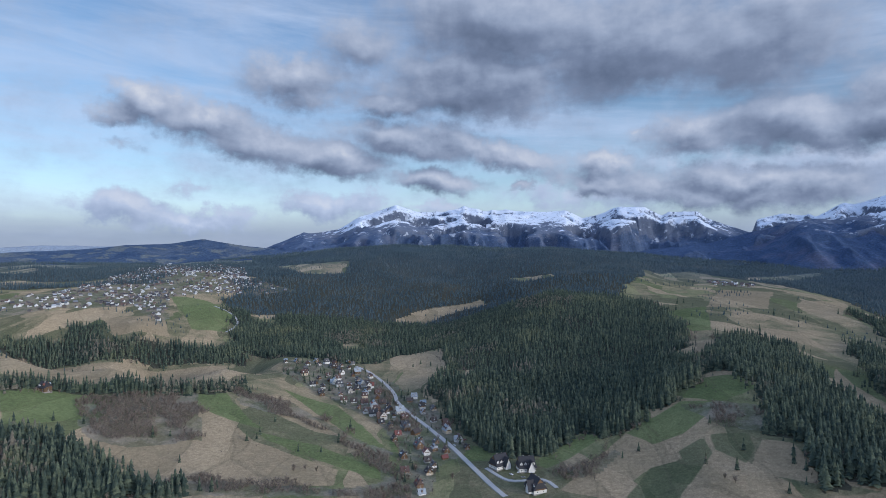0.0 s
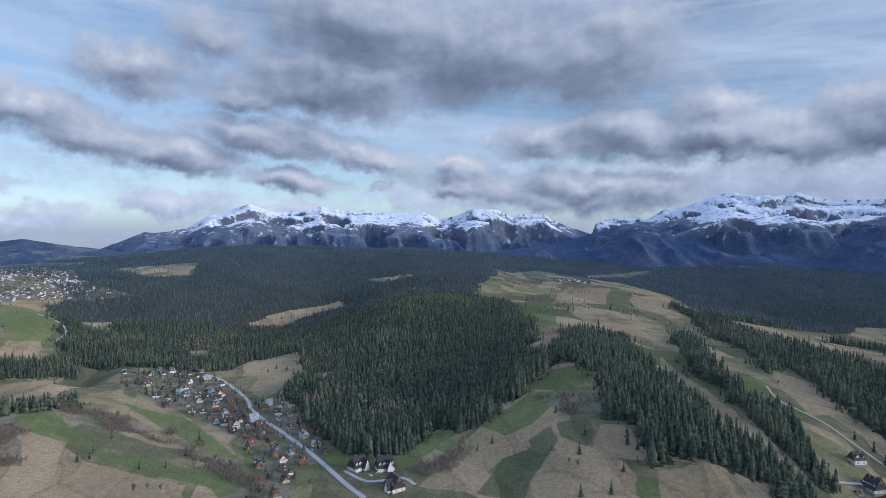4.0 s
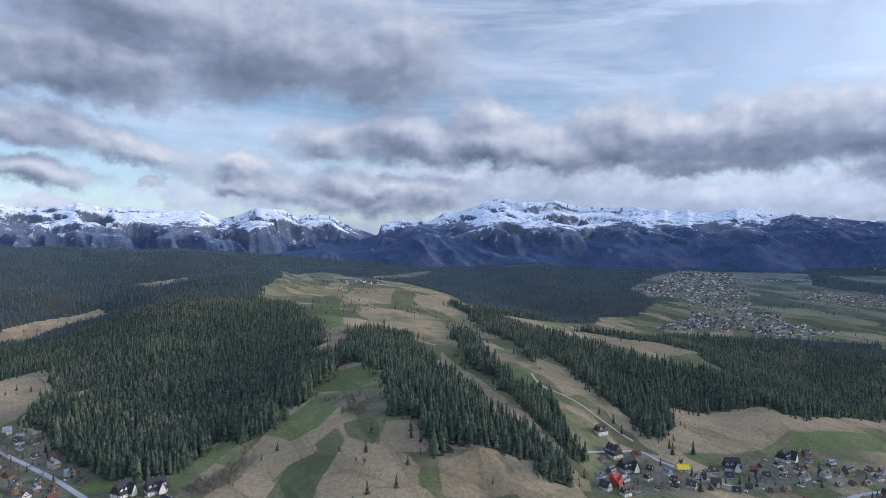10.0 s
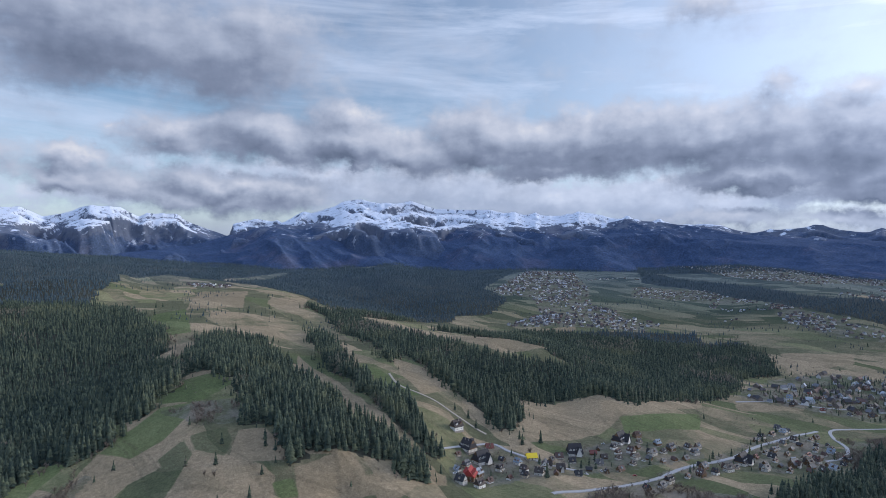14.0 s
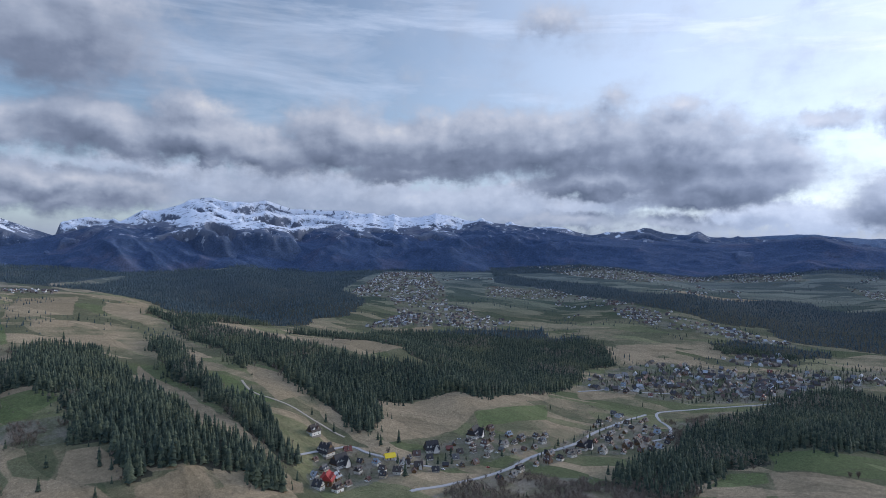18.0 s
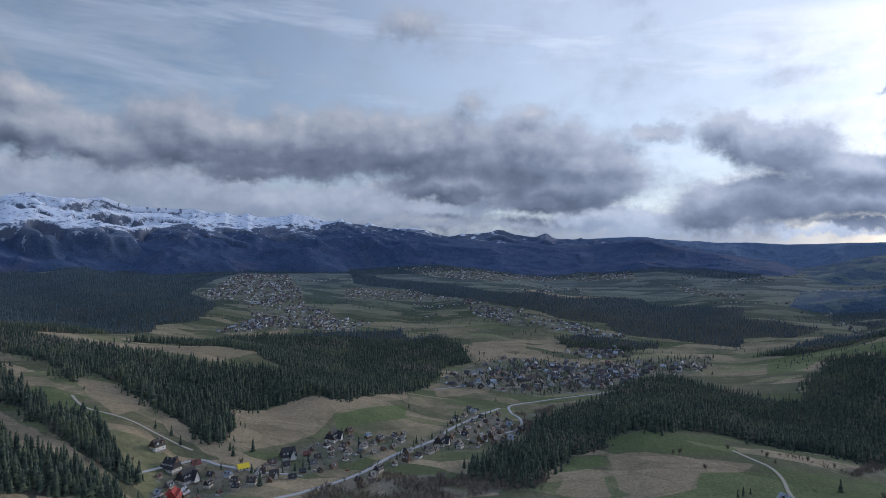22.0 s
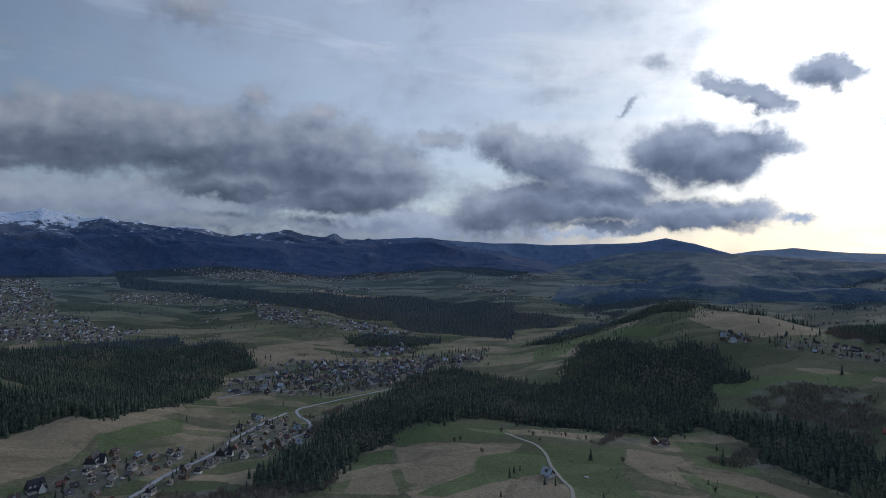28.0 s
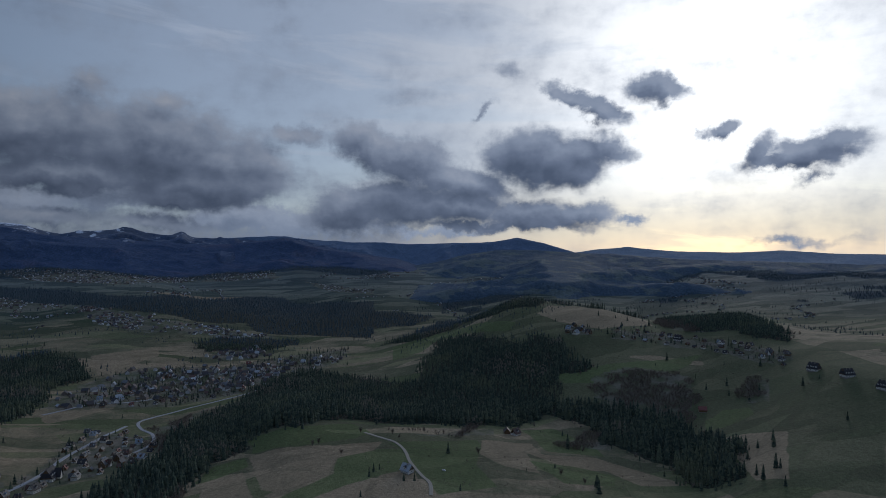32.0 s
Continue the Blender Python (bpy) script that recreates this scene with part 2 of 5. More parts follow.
area("forest", [(2289, -97), (2129, -267), (2048, -452), (1877, -341), (1861, -233), (1751, -133), (1782, -75)])
area("forest", [(1660, 261), (1736, 189), (1731, 84), (1756, 9), (1686, -3), (1610, 102), (1585, 223)])
area("clearing", [(730, 2277), (982, 2498), (1060, 2067), (949, 1893), (830, 2112), (669, 2074)])
area("clearing", [(1095, 2241), (1276, 2385), (1583, 2619), (1500, 2481), (1177, 2199), (1049, 2148)])
area("clearing", [(2006, 2571), (2079, 2562), (1988, 2451), (1956, 2508)])
area("clearing", [(1261, 1218), (1383, 1185), (1328, 1118), (1197, 1137)])
area("green", [(1544, -230), (1587, -355), (1506, -422), (1343, -480), (1299, -451), (1417, -384), (1475, -330), (1389, -271), (1360, -202)])
area("green", [(1031, -438), (1004, -497), (992, -601), (982, -707), (932, -622), (937, -482), (978, -435)])
area("green", [(753, -542), (775, -590), (756, -616), (721, -595), (713, -551), (716, -519)])
area("tan", [(1444, -601), (1405, -695), (1318, -785), (1207, -744), (1174, -604), (1280, -557), (1370, -543)])
area("tan", [(1028, -571), (1015, -625), (954, -687), (936, -674), (988, -608)])
area("tan", [(695, -499), (672, -540), (625, -562), (504, -453), (534, -440), (606, -481)])
area("green", [(793, 61), (801, -17), (830, -70), (772, -86), (742, -62), (722, -2), (733, 50)])
area("tan", [(726, 53), (719, -41), (731, -95), (692, -83), (675, -38), (633, -30), (609, 20), (622, 37)])
area("green", [(591, 27), (640, -36), (679, -39), (701, -91), (693, -122), (643, -113), (612, -46), (583, -2)])
area("tan", [(609, 95), (654, 90), (685, 59), (593, 40)])
area("green", [(668, 104), (716, 92), (728, 56), (695, 53), (676, 82)])
area("tan", [(577, -54), (630, -82), (636, -118), (570, -116)])
area("green", [(721, -100), (752, -217), (716, -214), (650, -188), (589, -193), (569, -127), (643, -119), (701, -110)])
area("tan", [(754, -225), (745, -287), (698, -283), (683, -344), (595, -409), (596, -354), (642, -336), (635, -295), (704, -264), (627, -251), (646, -217), (690, -203)])
area("green", [(814, -298), (807, -343), (731, -361), (684, -358), (709, -294), (770, -297)])
area("green", [(668, -254), (652, -303), (626, -340), (594, -323), (600, -267)])
area("village", [(1162, -621), (1150, -709), (1061, -764), (992, -798), (891, -802), (832, -748), (900, -743), (1004, -722), (1077, -664), (1118, -598)])
area("village", [(1246, -555), (1204, -596), (1150, -569), (1183, -527)])
area("town", [(3170, 1457), (3436, 1221), (3150, 820), (3427, 537), (3095, 435), (2633, 686), (2737, 973)])
area("town", [(3422, 480), (3302, 158), (2978, 78), (3007, 422)])
area("town", [(2214, 701), (2065, 538), (1923, 382), (1893, 266), (1808, 114), (1766, 47), (1714, 173), (1772, 322), (1791, 435), (1883, 543)])
area("town", [(2347, 1237), (2406, 953), (2214, 701), (2219, 925), (2099, 1106)])
area("town", [(1540, 217), (1648, 104), (1557, 64), (1498, 175)])
area("town", [(2882, -26), (2570, -303), (2453, -289), (2635, -113)])
area("town", [(2678, -1624), (2591, -1704), (2168, -1493), (2181, -1411), (2455, -1489)])
area("town", [(1335, 398), (1435, 323), (1442, 203), (1423, 90), (1530, -55), (1476, -101), (1310, 7), (1204, 122), (1172, 264), (1093, 347), (1116, 398)])

# ---- roads and tracks: width and line ----
ROADS = []


def way(name, width, line):
    ROADS.append((name, width, line))


way("road", 5.2, [(58, 581), (37, 632), (4, 731), (-37, 828), (-65, 901), (-76, 954), (-105, 1034), (-132, 1087), (-157, 1125)])
way("road", 4.6, [(496, 346), (556, 325), (608, 306), (678, 296), (746, 279), (846, 274), (954, 253), (991, 245)])
way("road", 4.2, [(834, 198), (872, 186), (919, 194), (968, 220), (1030, 232), (1097, 183), (1147, 124), (1195, 72), (1271, 62)])
way("road", 3.8, [(1070, 383), (1127, 331), (1144, 283), (1195, 241)])
way("track", 3.5, [(570, -120), (599, -125), (620, -121), (660, -116), (693, -116), (721, -110), (741, -96), (771, -79)])
way("track", 3.0, [(565, 488), (560, 535), (560, 573), (554, 630), (584, 689)])
way("road", 3.8, [(44, 645), (64, 614), (97, 610), (107, 589)])
way("road", 3.8, [(477, 480), (520, 481), (553, 470), (553, 440), (559, 396), (578, 372)])
way("road", 4.2, [(-566, 1546), (-507, 1504), (-476, 1444), (-474, 1363)])

# ---- places of single things ----
LONE_SPRUCES = [(282, 586), (310, 552), (262, 557), (285, 514), (260, 490), (235, 497), (545, 1454), (565, 1467), (507, 1360), (551, 1087), (663, 1252), (573, 525), (570, 545), (-41, 1142), (586, 455), (577, 444), (-401, 696), (-431, 690), (-320, 687), (-208, 573), (-223, 570), (-211, 568), (-538, 788), (-526, 796), (689, -165), (717, -324), (591, -300), (648, -504), (603, -524)]
LONE_SPRUCES_EAST = [(619, -536), (539, -470), (564, -453), (546, -453), (849, -651), (794, -664), (733, -331), (594, -300), (1270, -648), (1241, -702), (777, -633), (600, -520), (556, -429), (574, -293), (1172, -599), (1143, -603), (1183, -656), (1147, -687), (1207, -734), (850, -615), (818, -631), (870, -580), (533, -470), (527, -445), (496, -443), (605, -626), (744, -694), (1175, -538), (985, -634), (873, -732), (830, 1312), (564, 504), (494, 524), (243, 578), (883, 285), (599, 434), (527, 374), (486, 414), (697, 374), (-114, 766), (-219, 695)]
BARE_TREES = [(720, -15), (724, -22), (688, -45), (769, -74), (755, -111), (735, -116), (783, -156), (780, -181), (687, -200), (622, -273), (600, -290), (708, -332), (703, -337), (814, -232), (828, -323), (252, 539), (247, 548), (524, 461), (587, 231), (580, 217), (609, 212), (572, 288), (563, 423), (-149, 621), (-139, 627), (-127, 624), (-55, 718), (-29, 646), (-9, 639), (9, 623)]
GUEST_HOUSES = [(58, 644), (84, 635), (87, 589), (515, 452), (518, 475), (613, 397), (682, 378), (648, -728), (709, -734), (1078, -719), (777, -744), (752, 262)]
FARM = [(631, -108), (794, -271), (787, -281), (533, 507), (-489, 766), (-34, 760), (785, -562), (1209, -550), (1188, -564)]
COLOURED = [(469, 428), (554, 414)]
PARKED = [(632, -147), (20, 731), (25, 735), (13, 720), (-17, 782), (-45, 843), (-84, 977), (577, 359), (460, 440), (463, 437), (597, 353), (655, 334), (664, 390), (612, 322), (702, 292), (901, 265), (76, 628), (68, 625), (79, 618)]

# ---- skylines of the mountains: bearing in degrees east of north, height in metres, fitted to the view at a shortened distance ----
SNOWY_CREST = [(-15.4, 261), (-12.5, 340), (-9.5, 380), (-7.4, 469), (-4.3, 554), (-2.3, 502), (0.3, 494), (1.9, 517), (3.9, 484), (6.5, 491), (9.1, 497), (11.1, 511), (12.6, 454), (14.0, 476), (16.0, 512), (17.9, 524), (19.3, 461), (21.1, 488), (23.3, 428), (25.0, 378), (26.3, 340), (26.7, 425), (28.5, 440), (30.8, 423), (31.8, 462), (34.9, 539), (37.9, 575), (39.9, 548), (42.3, 591), (44.6, 532), (46.5, 520), (49.6, 528), (52.1, 478), (55.0, 478), (58.0, 476), (61.4, 445), (64.4, 414), (69.3, 382), (71.7, 342), (76.2, 363), (80.5, 332), (84.4, 300), (89.0, 304), (92.5, 263)]
EAST_PEAKS = [(83.4, 309), (89.0, 323), (92.5, 288), (100.3, 264), (106.6, 271), (107.5, 277), (109.9, 305), (112.1, 266), (114.1, 216)]
FRONT_CREST = [(16.0, 209), (22.9, 258), (26.3, 320), (29.2, 373), (30.8, 385), (32.2, 380), (34.4, 397), (37.9, 374), (40.3, 399), (45.6, 360), (48.7, 395), (52.5, 352), (56.8, 386), (58.0, 374), (61.4, 415), (64.4, 392), (67.4, 358), (70.7, 315), (76.2, 275), (82.5, 262), (86.0, 275), (89.0, 295), (92.5, 238), (98.1, 177)]
WEST_CREST = [(-41.7, 208), (-35.4, 208), (-31.8, 221), (-27.9, 244), (-23.7, 263), (-21.0, 292), (-18.2, 250), (-15.4, 230), (-11.5, 189)]
EAST_CREST = [(97.7, 97), (101.8, 146), (105.5, 195), (108.0, 221), (111.6, 220), (116.6, 199), (121.4, 176), (128.1, 155), (132.2, 148), (136.0, 144), (138.4, 143), (145.7, 156)]
FAR_EAST_CREST = [(113.1, 177), (116.6, 216), (119.5, 235), (123.7, 202), (128.1, 194), (131.4, 208), (135.3, 190), (138.4, 184), (145.7, 185)]
FAR_WEST_CREST = [(-41.7, 244), (-35.4, 241), (-31.8, 254), (-25.8, 247), (-19.2, 247), (-14.4, 230)]

# ---- cloud masses: bearing, elevation, half width and height in degrees, tilt, thickness ----
GREY_CLOUDS = []
GREY_CLOUDS += [(-24.9, 12.2, 5.4, 2.8, 0, 1), (-26.8, 11.0, 3.8, 1.7, 0, 0.8), (-21.0, 11.0, 9.0, 2.4, -6, 1), (-15.9, 9.3, 9.8, 2.8, -6, 1), (-11.3, 8.1, 11.6, 2.3, -3, 1), (-2.0, 9.7, 11.9, 2.5, -8, 0.9), (5.2, 8.5, 8.8, 1.9, -15, 0.9), (-1.0, 6.2, 8.6, 1.7, -5, 0.9), (-12.7, 14.9, 7.8, 3.5, 0, 0.9), (-4.5, 13.1, 5.8, 2.0, 0, 0.9), (-7.0, 17.6, 7.7, 3.9, 0, 0.7), (3.1, 14.7, 14.8, 4.7, 0, 1), (5.2, 19.9, 16.8, 6.1, 0, 1), (16.5, 17.4, 17.0, 6.6, 0, 1), (26.2, 17.1, 13.7, 7.6, 0, 0.85), (31.1, 14.8, 6.7, 4.9, 0, 0.5), (14.5, 7.7, 5.3, 1.5, 0, 0.8), (21.9, 9.7, 8.1, 2.6, 0, 0.9), (29.8, 9.9, 9.1, 3.4, 0, 1), (37.2, 9.8, 8.5, 3.5, 0, 1), (26.2, 5.4, 15.5, 2.0, -6, 0.9), (13.5, 5.9, 8.6, 1.9, -8, 0.8), (37.5, 7.5, 2.5, 1.0, 0, 0.8), (7.3, 5.6, 1.5, 0.9, 0, 0.8), (-26.8, 8.4, 2.8, 1.0, -10, 0.5)]
GREY_CLOUDS += [(36.7, 11.5, 8.0, 2.7, 0, 0.8), (48.2, 9.9, 7.5, 4.5, 0, 1), (54.7, 9.5, 8.1, 4.0, 0, 1), (61.4, 9.5, 10.3, 4.1, 0, 1), (66.7, 9.2, 9.2, 4.2, 0, 1), (27.9, 15.2, 8.7, 6.0, 0, 0.6), (20.8, 5.1, 11.0, 2.0, -10, 0.9), (27.9, 4.4, 8.0, 1.5, -6, 0.8), (14.1, 7.2, 5.5, 1.8, -10, 0.8), (17.4, 10.2, 2.5, 1.0, 20, 0.6)]
GREY_CLOUDS += [(31.4, 9.3, 7.1, 2.8, 0, 1), (36.8, 9.4, 9.5, 2.9, 0, 1), (42.3, 9.1, 9.2, 3.4, 0, 1), (49.2, 10.2, 10.7, 4.2, 0, 1), (60.3, 9.8, 14.7, 4.0, 0, 1.1), (70.6, 9.3, 14.7, 4.4, 0, 1.1), (78.1, 8.6, 12.7, 4.3, 0, 1.1), (84.3, 7.8, 9.0, 4.4, 0, 1), (72.1, 6.2, 9.9, 1.9, 0, 1), (82.9, 5.4, 11.5, 3.1, 5, 1), (80.1, 4.3, 6.3, 1.6, 0, 1), (55.2, 7.2, 9.8, 1.7, 0, 0.9), (88.3, 6.2, 4.5, 4.3, 0, 0.7), (90.3, 10.2, 3.3, 1.7, 0, 0.9), (68.0, 19.9, 5.4, 2.7, 0, 0.6), (31.0, 16.0, 6.1, 6.2, 0, 0.6), (31.4, 4.8, 7.5, 2.3, 0, 0.9), (70.6, 2.6, 10.0, 1.3, 0, 0.8), (78.1, 2.1, 9.6, 1.0, 0, 0.7)]
GREY_CLOUDS += [(96.5, 9.0, 6.0, 2.7, -25, 1), (100.7, 7.8, 7.4, 3.0, -15, 1), (105.9, 6.0, 6.0, 2.3, -20, 1), (94.5, 3.7, 6.7, 3.0, 10, 1), (100.2, 3.7, 7.4, 3.4, 0, 1), (104.8, 3.7, 6.0, 2.7, 0, 1), (110.9, 2.8, 7.8, 2.1, 0, 1), (115.8, 3.0, 5.0, 1.8, 0, 1), (107.9, 1.9, 16.5, 0.9, 0, 0.9), (110.9, 8.4, 5.8, 3.3, 0, 1.1), (114.4, 7.5, 5.7, 3.6, 0, 1.1), (116.8, 8.9, 4.3, 2.6, 0, 1), (118.2, 8.1, 4.3, 1.6, 0, 0.8), (114.4, 13.6, 3.2, 1.4, -25, 1), (117.0, 12.0, 3.7, 1.4, -25, 1), (122.1, 13.7, 4.3, 1.6, -5, 0.9), (106.6, 12.5, 2.3, 0.8, 50, 0.7), (109.4, 15.5, 2.0, 1.2, 0, 0.4), (127.0, 9.9, 2.3, 1.0, 20, 0.9), (130.2, 7.8, 3.0, 2.0, 35, 1), (134.2, 7.7, 5.1, 1.9, 5, 1.1), (132.1, 6.8, 5.3, 1.0, 0, 1), (99.7, 14.3, 7.4, 2.4, -5, 0.35), (88.9, 19.4, 3.2, 3.3, -30, 0.4), (74.1, 13.1, 2.2, 1.2, 0, 0.5), (79.1, 12.0, 3.5, 1.9, 0, 0.6), (132.1, 0.5, 7.2, 0.7, 0, 0.5), (134.2, 5.6, 2.3, 0.8, 30, 0.6)]
PALE_CLOUDS = []
PALE_CLOUDS += [(-26.8, 3.3, 5.7, 2.3, -10, 1), (-21.4, 2.6, 6.8, 1.5, 0, 0.9), (-10.8, 3.8, 5.5, 1.9, 0, 0.9), (-7.0, 3.8, 3.8, 2.0, 0, 0.8), (8.8, 5.0, 4.7, 2.0, 0, 0.6), (33.6, 5.6, 13.3, 3.6, 0, 0.7), (-1.0, 3.6, 8.0, 1.3, 0, 0.6), (-22.6, 5.2, 3.6, 1.2, 0, 0.4)]
PALE_CLOUDS += [(33.1, 6.2, 20.2, 3.7, 0, 0.8), (50.6, 5.4, 18.2, 2.9, 0, 0.9), (63.4, 4.5, 12.4, 2.9, 0, 1), (17.9, 4.8, 15.8, 2.6, 0, 0.7)]
PALE_CLOUDS += [(43.2, 5.8, 17.5, 3.1, 0, 1), (55.2, 4.6, 16.4, 3.0, 0, 1), (65.4, 3.7, 13.5, 2.7, 0, 1), (75.7, 4.9, 7.8, 2.3, 0, 0.9), (85.2, 2.5, 11.8, 1.9, 0, 1), (91.7, 1.9, 8.0, 1.3, 0, 0.9)]
PALE_CLOUDS += [(85.4, 2.8, 7.6, 1.6, 0, 1.1), (76.2, 5.3, 8.5, 1.9, 0, 0.7), (119.6, 2.7, 2.4, 0.8, 0, 0.6), (100.7, 1.6, 13.5, 0.9, 0, 0.7), (68.1, 4.0, 7.8, 2.3, 0, 0.9)]


# ---- node helpers ----
class Graph:
    def __init__(self, tree):
        self.tree, self.links = tree, tree.links

    def add(self, kind, **settings):
        node = self.tree.nodes.new(kind)
        for key, value in settings.items():
            setattr(node, key, value)
        return node

    def put(self, socket, value):
        if isinstance(value, bpy.types.NodeSocket):
            self.links.new(value, socket)
        elif value is not None:
            if isinstance(value, (tuple, list)) and len(value) == 3 and socket.type == "RGBA":
                value = (*value, 1.0)
            socket.default_value = value

    def math(self, op, a, b=None, c=None, clamp=False):
        node = self.add("ShaderNodeMath", operation=op, use_clamp=clamp)
        for i, v in enumerate((a, b, c)):
            self.put(node.inputs[i], v) if v is not None else None
        return node.outputs[0]

    def vmath(self, op, a, b=None, scale=None):
        node = self.add("ShaderNodeVectorMath", operation=op)
        self.put(node.inputs[0], a)
        self.put(node.inputs[1], b) if b is not None else None
        self.put(node.inputs["Scale"], scale) if scale is not None else None
        return node.outputs["Value"] if op in ("LENGTH", "DOT_PRODUCT", "DISTANCE") else node.outputs[0]

    def xyz(self, x, y, z):
        node = self.add("ShaderNodeCombineXYZ")
        for i, v in enumerate((x, y, z)):
            self.put(node.inputs[i], v)
        return node.outputs[0]

    def split(self, v):
        node = self.add("ShaderNodeSeparateXYZ")
        self.put(node.inputs[0], v)
        return node.outputs

    def noise(self, vector, scale, detail=4.0, rough=0.55, color=False, distortion=0.0):
        node = self.add("ShaderNodeTexNoise")
        self.put(node.inputs["Vector"], vector)
        node.inputs["Scale"].default_value, node.inputs["Detail"].default_value = scale, detail
        node.inputs["Roughness"].default_value, node.inputs["Distortion"].default_value = rough, distortion
        return node.outputs["Color" if color else "Fac"]

    def mix(self, fac, a, b, blend="MIX"):
        node = self.add("ShaderNodeMix", data_type="RGBA", blend_type=blend)
        self.put(node.inputs[0], fac)
        self.put(node.inputs[6], a)
        self.put(node.inputs[7], b)
        return node.outputs[2]

    def ramp(self, fac, stops, ease="LINEAR"):
        node = self.add("ShaderNodeValToRGB")
        self.put(node.inputs[0], fac)
        node.color_ramp.interpolation = ease
        cells = node.color_ramp.elements
        while len(cells) < len(stops):
            cells.new(0.5)
        for cell, (p, col) in zip(cells, stops):
            cell.position = p
            cell.color = (*col, 1.0) if isinstance(col, (tuple, list)) else (col, col, col, 1.0)
        return node.outputs[0]

    def smooth(self, v, lo, hi, out_lo=0.0, out_hi=1.0):
        node = self.add("ShaderNodeMapRange", interpolation_type="SMOOTHSTEP")
        self.put(node.inputs[0], v)
        for i, k in enumerate((lo, hi, out_lo, out_hi)):
            self.put(node.inputs[i + 1], k)
        return node.outputs[0]

    def group(self, tree, vector):
        node = self.add("ShaderNodeGroup")
        node.node_tree = tree
        self.put(node.inputs[0], vector)
        return node.outputs


def cloud_group(name, masses, warp, puff, scale, ragged):
    """Thickness of a layer of cloud at (bearing, elevation): soft masses broken up by billows; ragged: how fine its edges are torn."""
    tree = bpy.data.node_groups.new(name, "ShaderNodeTree")
    tree.interface.new_socket("Vector", in_out="INPUT", socket_type="NodeSocketVector")
    tree.interface.new_socket("Thickness", in_out="OUTPUT", socket_type="NodeSocketFloat")
    g = Graph(tree)
    v = g.add("NodeGroupInput").outputs[0]
    wide = g.vmath("MULTIPLY", v, (0.05, 0.11, 1.0))
    shift = g.vmath("SUBTRACT", g.noise(wide, 1.9 * scale, 5, 0.6, color=True), (0.5, 0.5, 0.5))
    p = g.vmath("ADD", v, g.vmath("MULTIPLY", shift, (3.4 * warp, 1.7 * warp, 0.0)))
    curl = g.vmath("SUBTRACT", g.noise(v, 0.34 * scale, 3 + 5 * ragged, 0.5 + 0.12 * ragged, color=True), (0.5, 0.5, 0.5))
    p = g.vmath("ADD", p, g.vmath("MULTIPLY", curl, (4.8 * warp, 3.4 * warp, 0.0)))
    total = None
    for bearing, height, a, b, tilt, thick in masses:
        m = g.add("ShaderNodeMapping", vector_type="TEXTURE")
        g.put(m.inputs["Vector"], p)
        m.inputs["Location"].default_value = (bearing, height, 0)
        m.inputs["Rotation"].default_value = (0, 0, radians(tilt))
        m.inputs["Scale"].default_value = (a, b, 1)
        ball = g.add("ShaderNodeTexGradient", gradient_type="SPHERICAL")
        g.put(ball.inputs[0], m.outputs[0])
        one = g.math("MULTIPLY", ball.outputs["Fac"], thick)
        total = one if total is None else g.math("SMOOTH_MAX", total, one, 0.18)
    billow = g.noise(wide, 2.6 * scale, 4 + 4 * ragged, 0.5 + 0.06 * ragged)
    lump = g.noise(v, 0.24 * scale, 5, 0.5)
    rough0 = g.math("MULTIPLY", g.math("SUBTRACT", lump, 0.5), puff * 0.55)
    fine = g.noise(v, 0.7 * scale, 2 + 5 * ragged, 0.5 + 0.12 * ragged)
    rough = g.math("ADD", g.math("MULTIPLY", g.math("SUBTRACT", billow, 0.5), puff), g.math("MULTIPLY", g.math("SUBTRACT", fine, 0.5), puff * (0.10 + 0.24 * ragged)))
    out = g.add("NodeGroupOutput")
    g.put(out.inputs[0], g.math("MULTIPLY_ADD", g.math("ADD", rough0, rough), g.smooth(total, 0.0, 0.22), total))
    return tree


